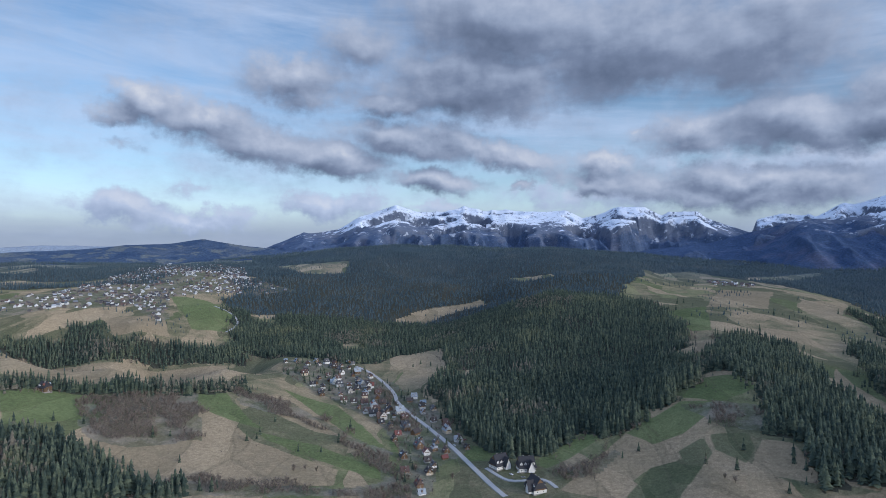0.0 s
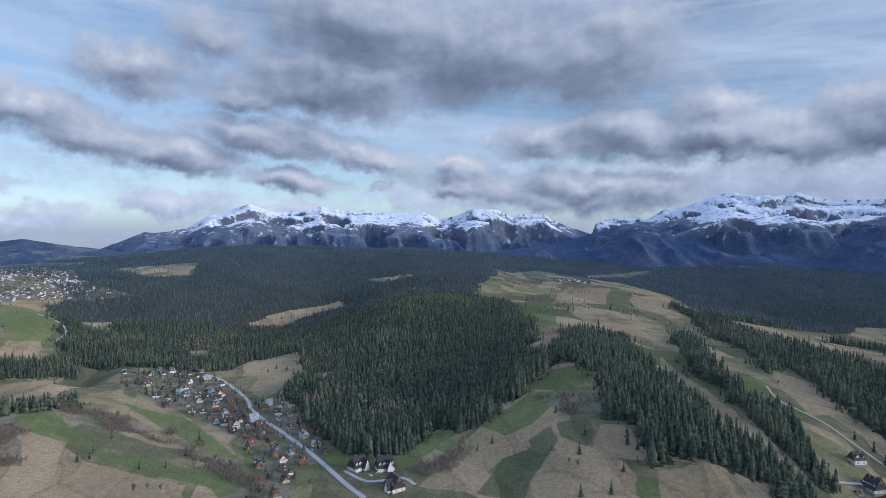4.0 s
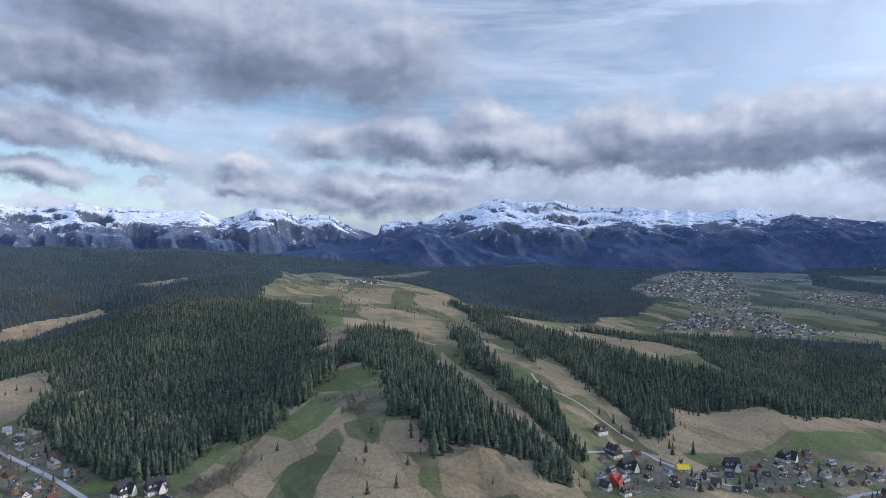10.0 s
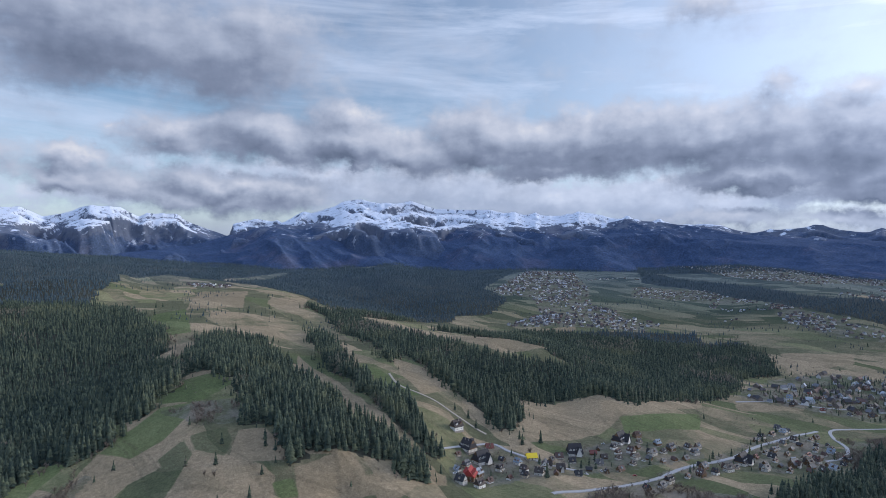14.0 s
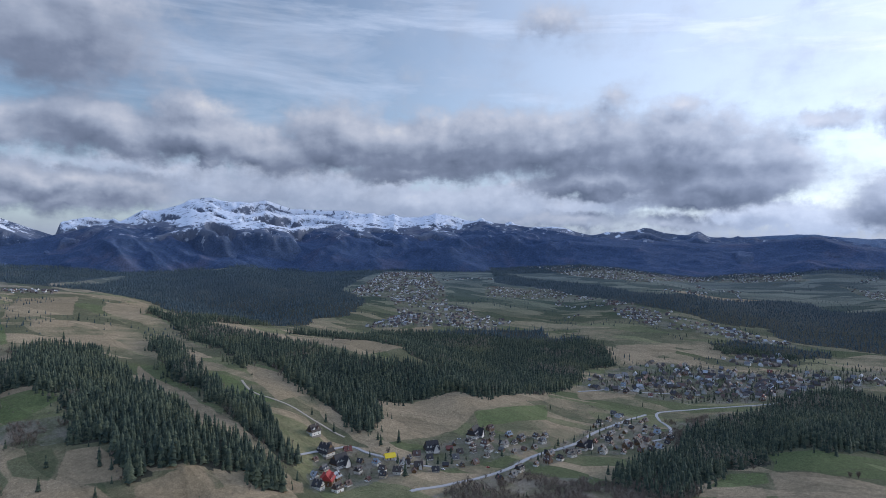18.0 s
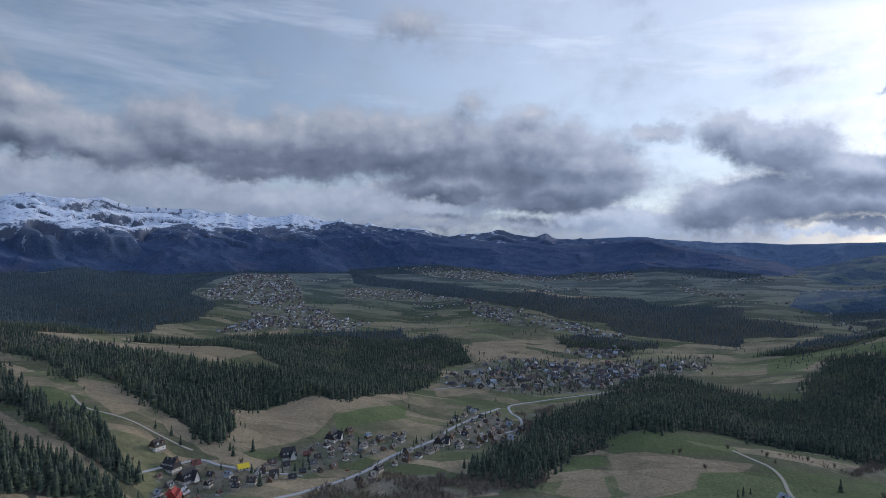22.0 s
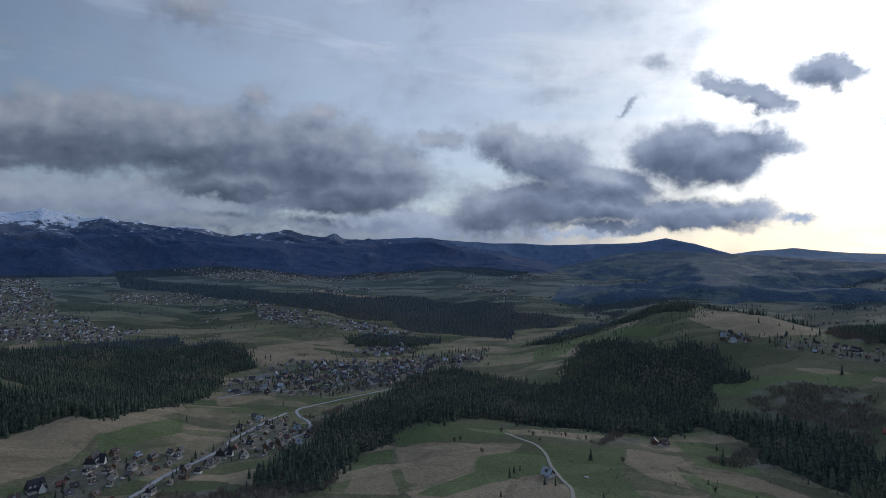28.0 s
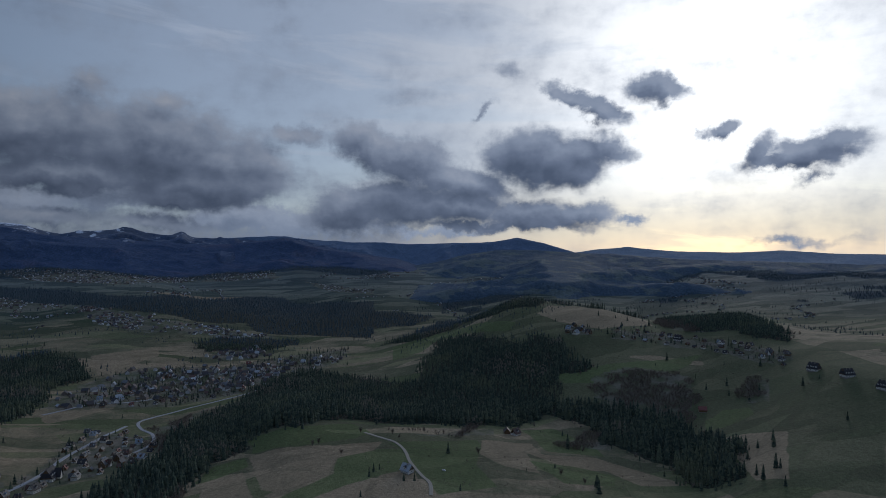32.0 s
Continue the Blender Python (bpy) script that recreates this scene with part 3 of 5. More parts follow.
def build_sky():
    world = bpy.data.worlds.new("sky")
    scene.world = world
    world.use_nodes = True
    tree = world.node_tree
    tree.nodes.clear()
    g = Graph(tree)
    way_ = g.add("ShaderNodeTexCoord").outputs["Generated"]
    x, y, z = g.split(way_)
    bearing = g.math("MULTIPLY", g.math("ARCTAN2", x, y), 180 / math.pi)
    # bearings run from -120 round to 240, so that no seam is in sight
    bearing = g.math("ADD", bearing, g.math("MULTIPLY", g.math("LESS_THAN", bearing, -120.0), 360.0))
    height = g.math("MULTIPLY", g.math("ARCSINE", z), 180 / math.pi)
    v = g.xyz(bearing, height, 0.0)
    air = g.add("ShaderNodeTexSky", sky_type="NISHITA", sun_disc=False, sun_elevation=radians(SUN_HEIGHT),
                sun_rotation=radians(SUN_BEARING), altitude=1000.0, air_density=1.0, dust_density=0.6, ozone_density=1.4)
    clear = g.vmath("SCALE", air.outputs[0], scale=SKY_STRENGTH)
    # how near a direction is to the sun
    toward = (math.sin(_b) * math.cos(_h), math.cos(_b) * math.cos(_h), math.sin(_h))
    near = g.math("MAXIMUM", g.vmath("DOT_PRODUCT", way_, toward), 0.0)
    glow = g.math("POWER", near, 32.0)
    wide_glow = g.math("POWER", near, 4.0)
    # thin high veil, in long streaks
    streak = g.noise(g.vmath("MULTIPLY", g.xyz(g.math("ADD", bearing, g.math("MULTIPLY", height, 1.6)), height, 0.0), (0.02, 0.11, 1.0)), 2.6, 6, 0.6, distortion=0.6)
    veil = g.math("ADD", g.smooth(streak, 0.22, 0.88), g.math("MULTIPLY", wide_glow, 0.75), clamp=True)
    veil = g.math("MAXIMUM", veil, g.smooth(height, 9.0, 0.0, 0.0, 0.6))
    veil = g.math("MAXIMUM", veil, g.smooth(bearing, 25.0, 85.0, 0.0, 0.72))
    white = g.mix(wide_glow, VEIL_COOL, VEIL_WARM)
    white = g.vmath("SCALE", white, scale=g.smooth(bearing, 35.0, 85.0, 1.0, 1.36))
    white = g.vmath("ADD", white, g.vmath("SCALE", (1.0, 0.93, 0.80), scale=g.math("MULTIPLY", glow, GLOW)))
    low_warm = g.math("MULTIPLY", g.smooth(height, 8.0, 0.5), g.math("POWER", near, 7.0))
    white = g.mix(g.math("MULTIPLY", low_warm, 0.75), white, (1.0, 0.80, 0.50))
    sky = g.mix(g.math("MULTIPLY", veil, 0.85), clear, white)
    # a grey-blue bank of murk lies along the horizon, away from the sunset
    bank = g.math("MULTIPLY", g.smooth(height, 4.2, 0.8), g.smooth(bearing, 110.0, 94.0))
    murk = g.mix(g.noise(g.vmath("MULTIPLY", v, (0.10, 0.5, 1.0)), 1.2, 4, 0.6), (0.20, 0.255, 0.36), (0.38, 0.43, 0.52))
    sky = g.mix(g.math("MULTIPLY", bank, 0.85), sky, murk)
    # the sky brightens towards the sun, the clouds' shaded sides less so
    sunward = g.math("POWER", near, 3.0)
    sky = g.vmath("SCALE", sky, scale=g.math("MULTIPLY_ADD", sunward, SUNWARD, 1.0))
    # two layers of cloud, each lit from above and from the sun's side
    for name, masses, warp, puff, scale, lo, hi, cols, relief_, back_ in (
            ("pale_cloud", PALE_CLOUDS, 1.0, 0.9, 1.5, 0.08, 0.60, PALE_RAMP, 0.5, 0.8),
            ("grey_cloud", GREY_CLOUDS, 1.0, 0.85, 1.0, 0.06, 0.60, GREY_RAMP, 0.8, 0.85)):
        torn = g.group(cloud_group(name, masses, warp, puff, scale, 1.0), v)[0]
        layer = cloud_group(name + "_form", masses, warp, puff, scale, 0.2)
        d = g.group(layer, v)[0]
        above = g.group(layer, g.vmath("ADD", v, (0.8, 1.1, 0.0)))[0]
        crown = g.group(layer, g.vmath("ADD", v, (0.8, 3.4, 0.0)))[0]
        mask = g.smooth(torn, lo, hi)
        # seen against the sun a cloud is dark where it is thick; away from it, its top is lit
        lit = g.math("SUBTRACT", 1.0, g.math("MULTIPLY", sunward, 0.15))
        form = g.math("MULTIPLY_ADD", g.math("SUBTRACT", d, above), relief_, g.math("MULTIPLY", g.math("SUBTRACT", d, crown), 0.28))
        light = g.math("MULTIPLY_ADD", form, lit, g.math("MULTIPLY", d, g.math("MULTIPLY_ADD", sunward, -0.28, -0.5)))
        tone = g.math("ADD", g.math("MULTIPLY_ADD", g.math("SUBTRACT", torn, d), 0.15, light), 0.68, clamp=True)
        body = g.ramp(tone, cols)
        body = g.vmath("SCALE", body, scale=g.math("MULTIPLY_ADD", sunward, back_, 1.0))
        sky = g.mix(mask, sky, body)
    # overhead, out of sight, a bright blue broken sky is added to light the land
    over = g.mix(g.noise(g.vmath("MULTIPLY", way_, (3.0, 3.0, 3.0)), 1.2, 5, 0.6), (0.36, 0.55, 0.98), (0.90, 1.06, 1.36))
    sky = g.mix(g.smooth(height, 30.0, 55.0), sky, over)
    back = g.add("ShaderNodeBackground")
    g.put(back.inputs[0], sky)
    back.inputs[1].default_value = 1.0
    g.put(g.add("ShaderNodeOutputWorld").inputs[0], back.outputs[0])


SKY_STRENGTH, GLOW, SUNWARD = 0.13, 1.9, 0.5
VEIL_COOL, VEIL_WARM = (0.57, 0.64, 0.76), (0.64, 0.625, 0.61)
GREY_RAMP = [(0.0, (0.115, 0.142, 0.20)), (0.3, (0.20, 0.234, 0.31)), (0.55, (0.335, 0.375, 0.455)), (0.8, (0.49, 0.515, 0.575)), (1.0, (0.66, 0.65, 0.65))]
PALE_RAMP = [(0.0, (0.24, 0.29, 0.39)), (0.4, (0.36, 0.415, 0.52)), (0.7, (0.51, 0.56, 0.655)), (1.0, (0.74, 0.73, 0.73))]
build_sky()


# ---- materials ----
def material(name, rough=0.9):
    mat = bpy.data.materials.new(name)
    mat.use_nodes = True
    g = Graph(mat.node_tree)
    shader = mat.node_tree.nodes["Principled BSDF"]
    shader.inputs["Roughness"].default_value = rough
    shader.inputs["Specular IOR Level"].default_value = 0.25
    shader.inputs["Diffuse Roughness"].default_value = 0.5
    return mat, g, shader


def place_of(g):
    return g.add("ShaderNodeNewGeometry").outputs["Position"]


def attr(g, name):
    return g.add("ShaderNodeAttribute", attribute_name=name).outputs["Fac"]


def bump(g, shader, height, strength, distance):
    node = g.add("ShaderNodeBump")
    g.put(node.inputs["Height"], height)
    node.inputs["Strength"].default_value, node.inputs["Distance"].default_value = strength, distance
    g.put(shader.inputs["Normal"], node.outputs[0])


def make_ground():
    mat, g, s = material("meadow", 0.95)
    p = place_of(g)
    big = g.noise(p, 0.006, 5, 0.6)
    mid = g.noise(p, 0.035, 6, 0.62)
    small = g.noise(p, 0.25, 5, 0.65)
    tuft = g.noise(p, 0.9, 4, 0.65)
    # strips of field, each with a tone of its own, bounded by darker baulks
    bent = g.vmath("ADD", p, g.vmath("SCALE", g.vmath("SUBTRACT", g.noise(p, 0.008, 2, 0.5, color=True), (0.5, 0.5, 0.5)), scale=60.0))
    turned = g.add("ShaderNodeMapping")
    g.put(turned.inputs["Vector"], bent)
    turned.inputs["Rotation"].default_value = (0, 0, 0.5)
    turned.inputs["Scale"].default_value = (0.021, 0.0065, 0.0)
    cell = g.add("ShaderNodeTexVoronoi", feature="F1", distance="CHEBYCHEV")
    rim = g.add("ShaderNodeTexVoronoi", feature="DISTANCE_TO_EDGE")
    for node in (cell, rim):
        g.put(node.inputs["Vector"], turned.outputs[0])
        node.inputs["Scale"].default_value = 1.0
    tone, tint, _ = g.split(cell.outputs["Color"])
    dry = g.mix(mid, (0.19, 0.148, 0.096), (0.335, 0.262, 0.168))
    lush = g.mix(mid, (0.082, 0.110, 0.046), (0.132, 0.156, 0.066))
    deep = g.mix(mid, (0.074, 0.086, 0.046), (0.104, 0.113, 0.062))
    olive = g.mix(mid, (0.092, 0.098, 0.056), (0.142, 0.138, 0.082))
    blend = g.smooth(g.math("ADD", g.math("MULTIPLY", big, 0.8), g.math("ADD", g.math("MULTIPLY", mid, 0.5), g.math("MULTIPLY", tone, 0.45))), 0.70, 1.10)
    col = g.mix(blend, olive, dry)
    col = g.mix(g.smooth(tint, 0.72, 0.78, 0.0, 0.55), col, lush)
    # greener basin fields, cooled with distance as haze painted into the colour
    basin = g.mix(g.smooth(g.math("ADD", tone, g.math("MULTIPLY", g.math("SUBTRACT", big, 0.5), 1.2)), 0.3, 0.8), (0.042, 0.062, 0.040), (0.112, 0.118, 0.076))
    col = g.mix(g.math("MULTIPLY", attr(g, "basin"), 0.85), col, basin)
    # distance haze painted over the fields as a blue-grey tone
    col = g.mix(g.math("MULTIPLY", attr(g, "far_haze"), 0.85), col, g.mix(tone, (0.058, 0.082, 0.092), (0.128, 0.148, 0.142)))
    edge = g.math("MULTIPLY", g.math("SUBTRACT", small, 0.5), 0.45)
    for name, c, most in (("dark", deep, 0.82), ("tan", dry, 0.92), ("green", lush, 0.86)):
        col = g.mix(g.smooth(g.math("ADD", attr(g, name), edge), 0.35, 0.65, 0.0, most), col, c)
    col = g.mix(1.0, col, g.ramp(tone, [(0.0, 0.84), (1.0, 1.14)]), "MULTIPLY")
    baulk = g.smooth(g.math("ADD", rim.outputs["Distance"], g.math("MULTIPLY", g.math("SUBTRACT", small, 0.5), 0.03)), 0.03, 0.01, 0.0, 0.22)
    col = g.mix(baulk, col, (0.075, 0.066, 0.045))
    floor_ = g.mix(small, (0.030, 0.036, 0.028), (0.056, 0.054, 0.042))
    # the woodland floor gets the same painted haze-blue far off
    floor_ = g.mix(attr(g, "far_haze"), floor_, g.mix(mid, (0.038, 0.058, 0.078), (0.058, 0.082, 0.104)))
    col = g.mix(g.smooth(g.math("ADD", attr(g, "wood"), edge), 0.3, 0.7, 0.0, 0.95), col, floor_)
    yard = g.mix(g.smooth(mid, 0.4, 0.6), (0.095, 0.10, 0.062), (0.175, 0.16, 0.135))
    col = g.mix(g.smooth(g.math("ADD", attr(g, "yard"), edge), 0.3, 0.7, 0.0, 0.65), col, yard)
    col = g.mix(1.0, col, g.ramp(small, [(0.25, 0.70), (0.75, 1.25)]), "MULTIPLY")
    col = g.mix(0.6, col, g.mix(1.0, col, g.ramp(tuft, [(0.3, 0.55), (0.7, 1.4)]), "MULTIPLY"))
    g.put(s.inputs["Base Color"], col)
    s.inputs["Specular IOR Level"].default_value = 0.05
    bump(g, s, g.math("ADD", small, g.math("MULTIPLY", tuft, 0.4)), 0.7, 1.4)
    return mat


def make_foliage(name, low, high, dead=None, sunny=None):
    mat, g, s = material(name, 0.85)
    rnd = g.add("ShaderNodeNewGeometry").outputs["Random Per Island"]
    p = place_of(g)
    stand = g.noise(p, 0.009, 4, 0.6)
    fac = g.math("ADD", g.math("MULTIPLY", rnd, 0.6), g.math("MULTIPLY", stand, 0.7))
    col = g.mix(g.smooth(fac, 0.3, 1.0), low, high)
    if sunny:
        col = g.mix(g.smooth(g.math("ADD", stand, g.math("MULTIPLY", rnd, 0.12)), 0.60, 0.76, 0.0, 0.6), col, sunny)
    if dead:
        col = g.mix(g.math("MULTIPLY", g.math("GREATER_THAN", rnd, 0.55), g.smooth(g.noise(p, 0.007, 3, 0.55), 0.57, 0.64, 0.0, 0.75)), col, dead)
    col = g.mix(1.0, col, g.ramp(g.noise(p, 0.9, 3, 0.7), [(0.3, 0.62), (0.7, 1.35)]), "MULTIPLY")
    g.put(s.inputs["Base Color"], col)
    s.inputs["Specular IOR Level"].default_value = 0.1
    return mat


def make_plain(name, a, b, scale, rough=0.8, spec=0.25, metal=0.0, vary=0.0, relief_=0.15):
    """A surface of two tones with grain; vary: how far each object's tone differs."""
    mat, g, s = material(name, rough)
    p = g.add("ShaderNodeTexCoord").outputs["Object"]
    col = g.mix(g.noise(p, scale, 5, 0.65), a, b)
    if vary:
        rnd = g.add("ShaderNodeObjectInfo").outputs["Random"]
        col = g.mix(1.0, col, g.ramp(rnd, [(0.0, 1 - vary), (1.0, 1 + vary)]), "MULTIPLY")
    g.put(s.inputs["Base Color"], col)
    s.inputs["Metallic"].default_value, s.inputs["Specular IOR Level"].default_value = metal, spec
    bump(g, s, g.noise(p, scale * 4, 3, 0.6), relief_, 0.1)
    return mat


def make_choice(name, stops, scale, rough, spec=0.3):
    """A surface whose colour is one of several, by object."""
    mat, g, s = material(name, rough)
    rnd = g.add("ShaderNodeObjectInfo").outputs["Random"]
    p = g.add("ShaderNodeTexCoord").outputs["Object"]
    col = g.ramp(rnd, stops, "CONSTANT")
    col = g.mix(1.0, col, g.ramp(g.noise(p, scale, 5, 0.65), [(0.3, 0.78), (0.7, 1.18)]), "MULTIPLY")
    g.put(s.inputs["Base Color"], col)
    s.inputs["Specular IOR Level"].default_value = spec
    bump(g, s, g.noise(p, scale * 3, 3, 0.6), 0.2, 0.1)
    return mat


def make_island_choice(name, stops, rough):
    mat, g, s = material(name, rough)
    rnd = g.add("ShaderNodeNewGeometry").outputs["Random Per Island"]
    g.put(s.inputs["Base Color"], g.ramp(rnd, stops, "CONSTANT"))
    return mat


def make_mountain(name, snow_line, snow_soft, dark_wood, light_wood, heath, meadow=None):
    """Spruce slopes below, bare rock above, snow over the snow line on all but the steepest faces. Air haze is painted
    in as the blue of its colours.
    """
    mat, g, s = material(name, 0.9)
    geo = g.add("ShaderNodeNewGeometry")
    p, n = geo.outputs["Position"], geo.outputs["Normal"]
    z = g.split(p)[2]
    steep = g.split(n)[2]
    big, mid, small = g.noise(p, 0.0035, 6, 0.62), g.noise(p, 0.014, 6, 0.65), g.noise(p, 0.05, 5, 0.7)
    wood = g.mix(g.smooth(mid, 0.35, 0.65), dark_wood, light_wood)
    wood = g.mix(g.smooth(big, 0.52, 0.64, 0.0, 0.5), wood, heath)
    if meadow:
        patch = g.noise(g.vmath("MULTIPLY", p, (1.0, 1.0, 3.0)), 0.008, 4, 0.6)
        wood = g.mix(g.smooth(patch, 0.53, 0.58, 0.0, 0.8), wood, meadow)
    grove = g.noise(p, 0.11, 3, 0.7)
    wood = g.mix(1.0, wood, g.ramp(grove, [(0.3, 0.72), (0.7, 1.3)]), "MULTIPLY")
    rock = g.mix(small, (0.075, 0.09, 0.13), (0.20, 0.22, 0.27))
    snow = g.mix(mid, (0.50, 0.56, 0.66), (0.68, 0.71, 0.78))
    streak = g.noise(g.vmath("MULTIPLY", p, (1.0, 1.0, 0.35)), 0.03, 6, 0.72)
    level = g.math("ADD", z, g.math("ADD", g.math("MULTIPLY", g.math("SUBTRACT", big, 0.5), 180.0), g.math("MULTIPLY", g.math("SUBTRACT", mid, 0.5), 170.0)))
    level = g.math("ADD", level, g.math("MULTIPLY", g.math("SUBTRACT", small, 0.5), 60.0))
    bare = g.smooth(level, snow_line - snow_soft * 1.6, snow_line - snow_soft * 0.6)
    lying = g.smooth(level, snow_line - snow_soft * 0.25, snow_line + snow_soft * 0.1)
    crag = g.smooth(g.math("ADD", steep, g.math("MULTIPLY", g.math("SUBTRACT", small, 0.5), 0.7)), 0.55, 0.72)
    crag = g.math("MULTIPLY", crag, g.smooth(streak, 0.63, 0.55))
    col = g.mix(bare, wood, g.mix(0.35, rock, wood))
    col = g.mix(g.math("MULTIPLY", lying, crag), col, snow)
    drift = g.smooth(g.noise(p, 0.02, 4, 0.6), 0.60, 0.64)
    col = g.mix(g.math("MULTIPLY", g.math("MULTIPLY", drift, 0.5), g.smooth(level, snow_line - snow_soft * 2.4, snow_line - snow_soft)), col, snow)
    g.put(s.inputs["Base Color"], col)
    s.inputs["Specular IOR Level"].default_value = 0.05
    bump(g, s, g.math("MULTIPLY_ADD", grove, 0.5, small), 0.6, 12.0)
    return mat


GROUND = make_ground()
SPRUCE = make_foliage("spruce_needles", (0.034, 0.050, 0.042), (0.098, 0.118, 0.078), (0.17, 0.142, 0.112), (0.135, 0.14, 0.078))
# spruce green for the distance, with air haze painted in as blue
HAZED_SPRUCE = make_foliage("hazed_spruce_needles", (0.040, 0.062, 0.076), (0.076, 0.104, 0.114), None, (0.100, 0.110, 0.104))
TWIGS = make_foliage("bare_twigs", (0.12, 0.098, 0.082), (0.23, 0.188, 0.155))
BARK = make_plain("bark", (0.06, 0.045, 0.035), (0.12, 0.095, 0.075), 3.0, 0.95)
ASPHALT = make_plain("asphalt", (0.27, 0.265, 0.26), (0.36, 0.355, 0.35), 0.3, 0.85)
GRAVEL = make_plain("gravel_track", (0.26, 0.23, 0.18), (0.36, 0.32, 0.26), 0.4, 0.95)
ROOF = make_choice("roof_sheet", [(0.0, (0.035, 0.035, 0.04)), (0.26, (0.06, 0.048, 0.043)), (0.5, (0.10, 0.10, 0.105)), (0.66, (0.095, 0.058, 0.048)), (0.84, (0.17, 0.06, 0.05)), (0.89, (0.30, 0.33, 0.36)), (0.96, (0.22, 0.27, 0.32))], 0.6, 0.6)
PLASTER = make_choice("wall_plaster", [(0.0, (0.56, 0.54, 0.50)), (0.26, (0.72, 0.71, 0.68)), (0.56, (0.50, 0.42, 0.31)), (0.66, (0.20, 0.13, 0.08)), (0.80, (0.13, 0.085, 0.05)), (0.92, (0.50, 0.48, 0.44))], 0.5, 0.85)
TIMBER = make_plain("dark_timber", (0.09, 0.055, 0.03), (0.19, 0.115, 0.06), 1.5, 0.75, vary=0.3)
TRIM = make_plain("white_trim", (0.66, 0.65, 0.62), (0.74, 0.73, 0.71), 2.0, 0.6)
PANE = make_plain("window_glass", (0.03, 0.035, 0.045), (0.05, 0.06, 0.07), 0.5, 0.08, 0.6)
DARK_ROOF = make_plain("dark_shingle_roof", (0.028, 0.028, 0.034), (0.05, 0.048, 0.052), 1.2, 0.7)
WHITE_WALL = make_plain("white_render", (0.60, 0.58, 0.54), (0.72, 0.70, 0.67), 0.6, 0.85)
STONE = make_plain("chimney_stone", (0.22, 0.20, 0.18), (0.34, 0.31, 0.28), 2.0, 0.9)
FAR_ROOFS = make_island_choice("far_roofs", [(0.0, (0.05, 0.05, 0.058)), (0.35, (0.085, 0.075, 0.075)), (0.6, (0.12, 0.075, 0.065)), (0.72, (0.15, 0.16, 0.18)), (0.9, (0.36, 0.39, 0.43))], 0.7)
FAR_WALLS = make_island_choice("far_walls", [(0.0, (0.50, 0.50, 0.50)), (0.28, (0.62, 0.62, 0.62)), (0.46, (0.20, 0.17, 0.15)), (0.8, (0.13, 0.11, 0.10))], 0.85)
# the blue in these mountain colours is distance haze, painted in
SNOW_RANGE = make_mountain("hazed_snowy_rock", 375.0, 60.0, (0.058, 0.086, 0.150), (0.080, 0.110, 0.180), (0.11, 0.12, 0.17))
FRONT_RANGE = make_mountain("hazed_wooded_mountain", 408.0, 50.0, (0.042, 0.068, 0.130), (0.058, 0.086, 0.155), (0.095, 0.096, 0.142))
# woods and meadows of the hills, with haze painted in as blue
FAR_HILLS = make_mountain("haze_blue_wooded_hills", 2000.0, 80.0, (0.036, 0.060, 0.112), (0.056, 0.082, 0.135), (0.085, 0.105, 0.14), (0.12, 0.135, 0.14))
EAST_HILLS = make_mountain("hazed_patched_hills", 2000.0, 80.0, (0.055, 0.085, 0.125), (0.075, 0.105, 0.14), (0.10, 0.125, 0.145), (0.13, 0.155, 0.15))
# these peaks are painted paler and bluer, as more haze
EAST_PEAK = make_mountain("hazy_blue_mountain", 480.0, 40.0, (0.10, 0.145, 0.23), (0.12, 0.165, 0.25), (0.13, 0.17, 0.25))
# the farthest hills: haze painted in until they are nearly all pale blue
HAZED_PALE_HILLS = make_mountain("haze_paled_hills", 2000.0, 80.0, (0.20, 0.24, 0.30), (0.23, 0.27, 0.33), (0.25, 0.28, 0.33))


# ---- the land ----
def value_noise(x, y, seed=0):
    """Smooth noise of x, y (arrays), 0 to 1."""
    xi, yi = np.floor(x).astype(np.int64), np.floor(y).astype(np.int64)
    fx, fy = x - xi, y - yi
    fx, fy = fx * fx * (3 - 2 * fx), fy * fy * (3 - 2 * fy)

    def corner(a, b):
        h = (a * 374761393 + b * 668265263 + seed * 1442695041) & 0x7FFFFFFF
        h = ((h ^ (h >> 13)) * 1274126177) & 0x7FFFFFFF
        return ((h ^ (h >> 16)) & 0xFFFF) / 65535.0
    return (corner(xi, yi) * (1 - fx) + corner(xi + 1, yi) * fx) * (1 - fy) + (corner(xi, yi + 1) * (1 - fx) + corner(xi + 1, yi + 1) * fx) * fy


def fractal(x, y, octaves=4, seed=0, gain=0.5):
    total, amp, norm = 0.0, 1.0, 0.0
    for i in range(octaves):
        total, norm = total + amp * value_noise(x * 2 ** i, y * 2 ** i, seed + i), norm + amp
        amp *= gain
    return total / norm


def unroll(x, y):
    r = np.hypot(x, y) + 1e-6
    k = np.log1p(r / 210.0) / r
    return x * k, y * k


def settle_relief():
    pts = np.array(RELIEF, float)
    u, v = unroll(pts[:, 0], pts[:, 1])
    n = len(pts)
    k = np.zeros((n + 3, n + 3))
    k[:n, :n] = -np.hypot(u[:, None] - u, v[:, None] - v) ** 1.5 - 0.004 * np.eye(n)
    k[:n, n], k[:n, n + 1], k[:n, n + 2] = 1, u, v
    k[n:, :n] = k[:n, n:].T
    return np.linalg.solve(k, np.r_[pts[:, 2], 0, 0, 0]), u, v


WEIGHTS, KNOT_U, KNOT_V = settle_relief()


